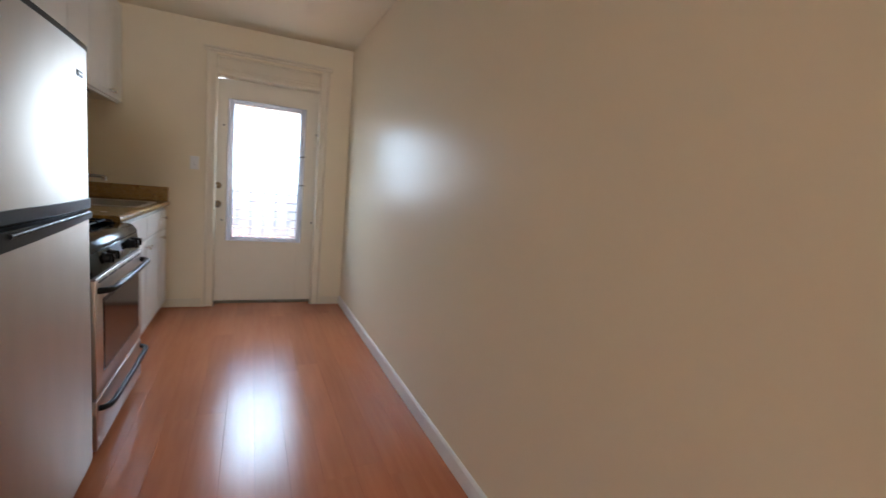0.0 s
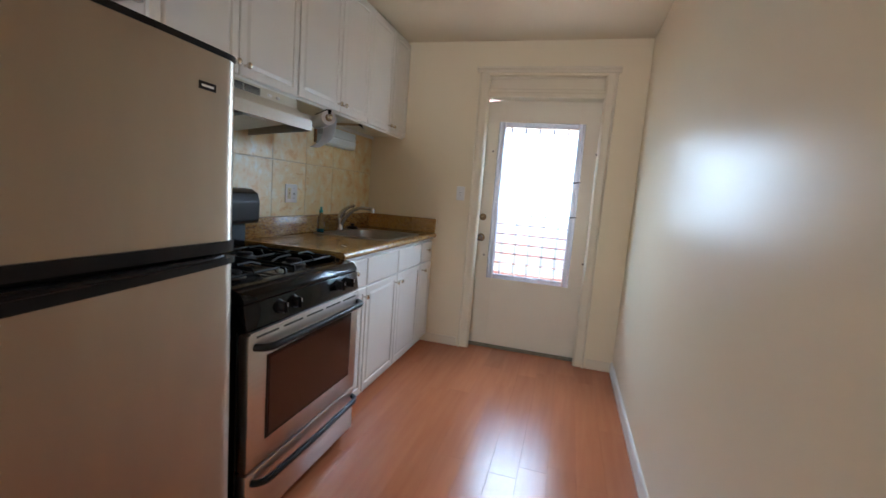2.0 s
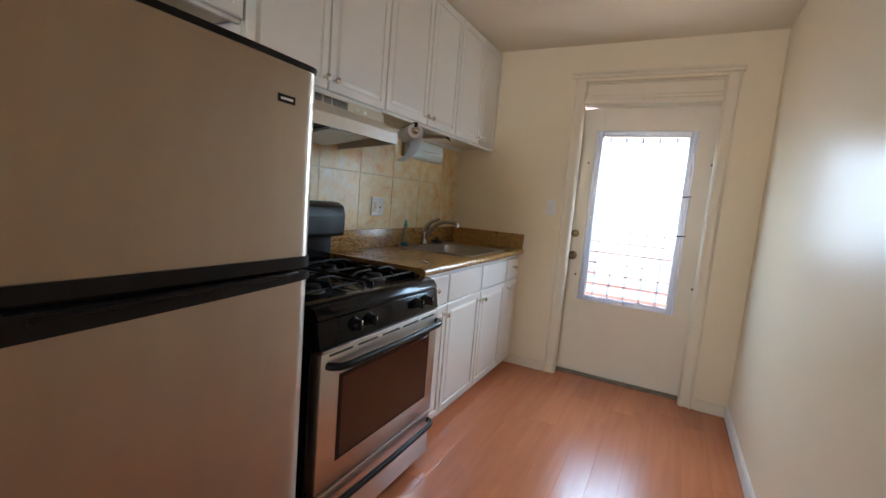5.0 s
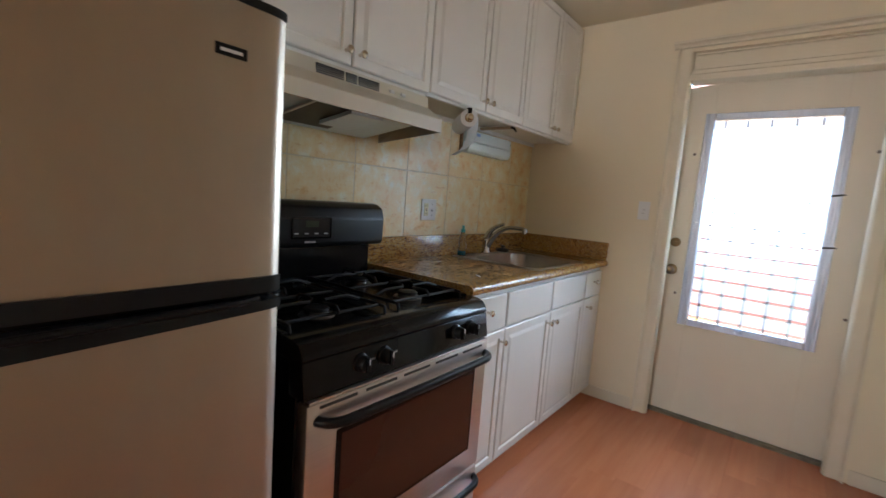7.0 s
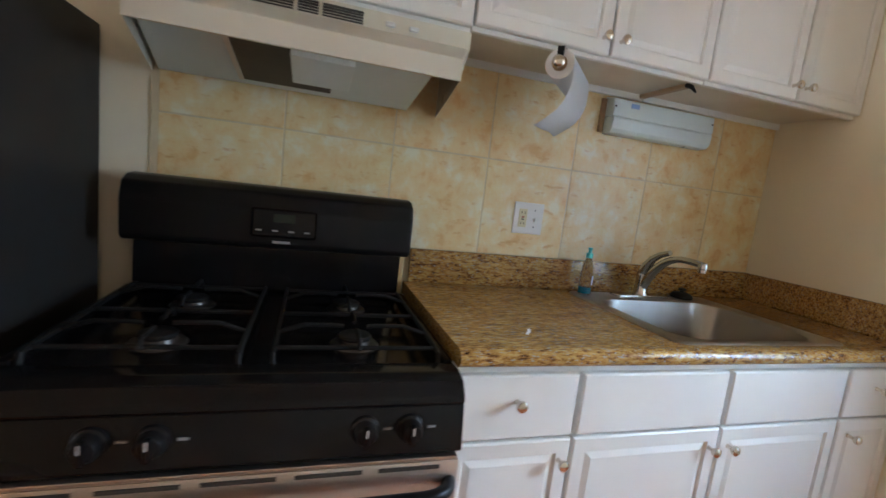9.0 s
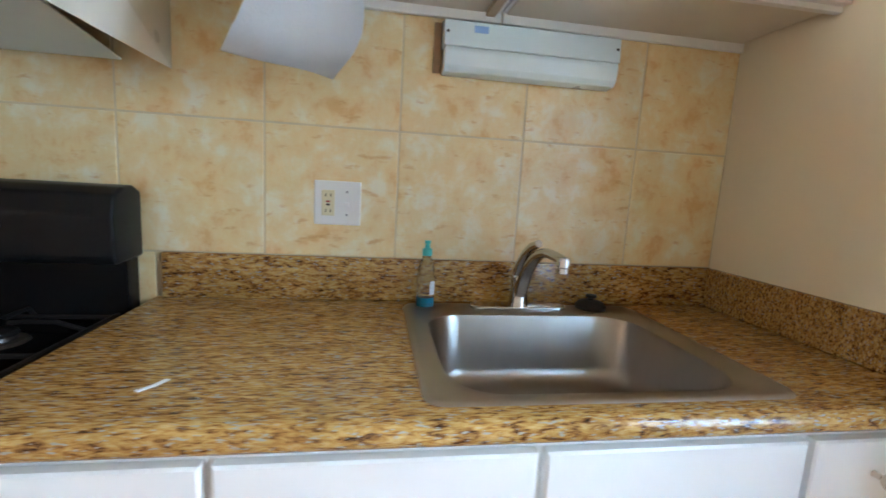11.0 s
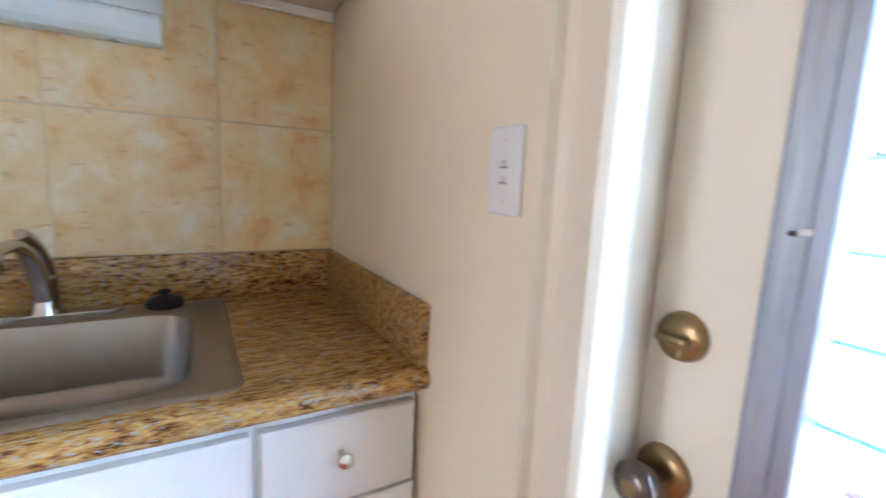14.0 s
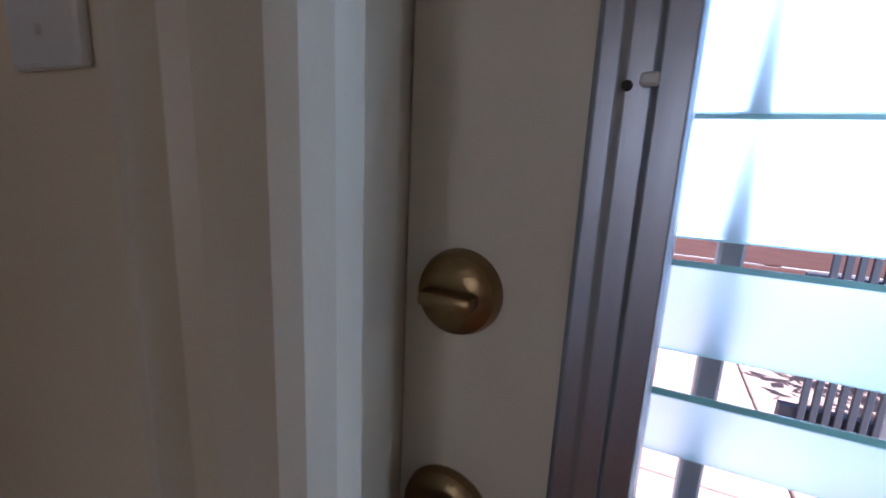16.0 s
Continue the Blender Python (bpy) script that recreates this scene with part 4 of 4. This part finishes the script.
part("top_trim", band(FT - 0.0118, FT + 0.004, 0.002), M_BLACKP, fridge, "black plastic top edge", True)
hd = part("handle_band", band(1.052, 1.0838, 0.006), M_BLACKP, fridge, "black recessed handle strip", True)
part("handle_recess", band(1.038, 1.0518, -0.02), M_BLACK, fridge)
lip = band(1.0185, 1.0378, 0.010)
for v in lip.verts:  # the lower edge droops towards the hinge side
    if v.co.z < 1.03:
        v.co.z -= 0.045 * (FY1 - v.co.y)
part("handle_lip", lip, M_BLACKP, fridge, "black lower handle strip", True)
part("pull_bar", tube([(FX - 0.006, FY1 - 0.05, 1.04), (FX + 0.006, FY1 - 0.10, 1.039), (FX + 0.012, (FY0 + FY1) / 2, 1.034), (FX + 0.006, FY0 + 0.10, 1.024)], 0.007, 10), M_BLACKP, hd)
bdg = part("badge", box(FX - 0.010, FX - 0.002, -2.568, -2.511, 1.482, 1.502, 0.001), M_BLACKP, fridge, "small black badge with silver mark")
part("badge_mark", box(FX - 0.0022, FX - 0.0012, -2.559, -2.520, 1.489, 1.4945), M_SWITCH, bdg)
part("base_grille", box(0.60, 0.70, FY0 + 0.01, FY1 - 0.01, 0.015, 0.085, 0.004), M_BLACKP, fridge)
for fy in (FY0 + 0.06, FY1 - 0.06):
    part("foot", lathe((0.63, fy, 0), "z", [(0.02, 0), (0.02, 0.012), (0.012, 0.03)], 12), M_BLACKP, fridge)

# ---- outdoors ----
ground = bmesh.new()
bmesh.ops.create_grid(ground, x_segments=8, y_segments=8, size=150)
bmesh.ops.translate(ground, verts=ground.verts, vec=(0, 0, -0.15))
solid("ground", ground, M_GROUND, "pale concrete yard outside the back door", "ground", kind="structure")
porch = solid("porch_slab", box(0.3, 3.2, 0.17, 1.3, -0.149, -0.02, 0.01), M_GROUND, "concrete porch slab at the back door", "porch")
neigh = thing("neighbour_house", (1, 12, -0.15), "pale stucco neighbouring house beyond the yard", "house")
part("wall", box(-9, 10, 11, 17, -0.15, 4.2), M_STUCCO, neigh)
part("roof", prism([(10.6, 4.2), (17.4, 4.2), (14, 5.6)], "x", -9.4, 10.4), M_DECK, neigh)
for wx in (-6, -2.5, 4.5, 7.5):
    wn = part("window", box(wx, wx + 1.2, 10.96, 11.02, 1.0, 2.3, 0.01), M_SWITCH, neigh)
    part("pane", box(wx + 0.08, wx + 1.12, 10.94, 10.962, 1.08, 2.22), M_DISP, wn)
board_fence = thing("board_fence", (-1, 4, -0.15), "red-brown horizontal board fence in the yard", "fence")
for k in range(9):
    part("board", box(-5.5, 3.4, 4.0, 4.03, -0.15 + k * 0.155, -0.002 + k * 0.155, 0.004), M_DECK, board_fence)
for k in range(6):
    part("post", box(-5.4 + k * 1.48, -5.3 + k * 1.48, 4.031, 4.12, -0.15, 1.22, 0.004), M_DECK, board_fence)
fence = thing("picket_fence", (3.4, 2.1, -0.15), "dark vertical slat fence across the yard", "fence")
for k in range(78):
    part("slat", box(1.80 + k * 0.042, 1.826 + k * 0.042, 2.1, 2.118, -0.15, 0.95, 0.003), M_FENCE, fence)
for z in (0.1, 0.7):
    part("rail", box(1.74, 5.1, 2.126, 2.17, z, z + 0.08), M_FENCE, fence)
pave = thing("pavement", (0, 2.5, -0.15), "tan paving slabs in the yard", "pavement", kind="structure")
for i in range(10):
    for j in range(5):
        part("slab", box(-2.4 + i * 0.6, -1.81 + i * 0.6, 1.32 + j * 0.5, 1.81 + j * 0.5, -0.149, -0.125, 0.006), M_PAVER, pave)
buck = solid("yellow_bucket", lathe((0.92, 2.3, -0.1245), "z", [(0.11, 0), (0.14, 0.28), (0.15, 0.285), (0.15, 0.30), (0.135, 0.30)], 20), M_YELLOW, "yellow plastic bucket in the yard", "bucket", True)


def shrub(cx, cy, z, r, n, seed):
    rnd = random.Random(seed)
    t = thing("shrub", (cx, cy, z), "leafy green shrub in the yard", "shrub", "yard shrubs")
    s = None
    for k in range(5):
        a = rnd.uniform(0, 6.3)
        s = tube([(cx, cy, z), (cx + 0.3 * r * math.cos(a), cy + 0.3 * r * math.sin(a), z + 0.6 * r), (cx + 0.7 * r * math.cos(a), cy + 0.7 * r * math.sin(a), z + 1.4 * r)], [0.02, 0.014, 0.006], 6, s)
    part("stems", s, M_DECK, t)
    b = bmesh.new()
    for k in range(n):
        d = Vector((rnd.gauss(0, 1), rnd.gauss(0, 1), rnd.gauss(0, 1))).normalized() * r * rnd.uniform(0.35, 1.1)
        c = Vector((cx, cy, z + r)) + d
        u = Vector((rnd.gauss(0, 1), rnd.gauss(0, 1), rnd.gauss(0, 1))).normalized()
        v = u.orthogonal().normalized()
        L = rnd.uniform(0.05, 0.09)
        b.faces.new([b.verts.new(c + p) for p in (-u * L, v * L * 0.4, u * L, -v * L * 0.4)])
    tagged(part("leaves", b, M_LEAF, t), kind="stuff")


shrub(-1.9, 3.3, -0.15, 0.7, 900, 3)
shrub(3.3, 3.0, -0.15, 0.8, 900, 5)

# ---- pieces: tiles and floor boards ----
GW, JN = 0.3357, 0.005
zs = [(0.717, 1.052), (1.052, 1.387), (1.387, 1.722)]
part("grout", box(0.0003, 0.0046, -2.322, -0.0005, 0.70, UZ + 0.02), M_GROUT, wall_left, "ochre grout")
share = {}
for r, (z0, z1) in enumerate(zs):
    for k in range(-1, 7):
        y1 = -0.29 - GW * k
        y0 = y1 - GW
        y1c, y0c = min(y1, -0.0005), max(y0, -2.321)
        if y1c - y0c < 0.02 or (r == 0 and y0 > -1.3):
            continue
        if r == 0:
            y1c = min(y1c, -1.557)
        zt = min(z1, UZ + 0.012)
        dims = (round(y1c - y0c, 3), round(zt - z0, 3))
        if dims not in share:
            tb = box(0, 0.0035, -dims[0] / 2 + JN / 2, dims[0] / 2 - JN / 2, -dims[1] / 2 + JN / 2, dims[1] / 2 - JN / 2, 0.0012)
            me = bpy.data.meshes.new("tile")
            tb.to_mesh(me)
            tb.free()
            me.materials.append(M_TILE)
            share[dims] = me
        o = new("tile", share[dims])
        o.parent = wall_left
        o.location = (0.0025, (y0c + y1c) / 2, (z0 + zt) / 2)
PW, PL = 0.132, 1.21
share = {}
rnd = random.Random(4)
n = int(math.ceil(W / PW))
for i in range(n):
    x0, x1 = i * PW, min((i + 1) * PW, W)
    cuts = [0.12]
    while cuts[-1] > BACK:
        cuts.append(max(cuts[-1] - (PL if len(cuts) > 1 else rnd.uniform(0.25, 1.15)), BACK))
    for a, c in zip(cuts, cuts[1:]):
        key = (round(x1 - x0, 3), round(a - c, 3))
        if key not in share:
            pb = box(-key[0] / 2 + 0.0002, key[0] / 2 - 0.0002, -key[1] / 2 + 0.0002, key[1] / 2 - 0.0002, -0.008, 0, 0.0003)
            me = bpy.data.meshes.new("floor_board")
            pb.to_mesh(me)
            pb.free()
            me.materials.append(M_FLOOR)
            share[key] = me
        o = new("floor_board", share[key])
        o.parent = floor
        o.location = ((x0 + x1) / 2, (a + c) / 2, 0)
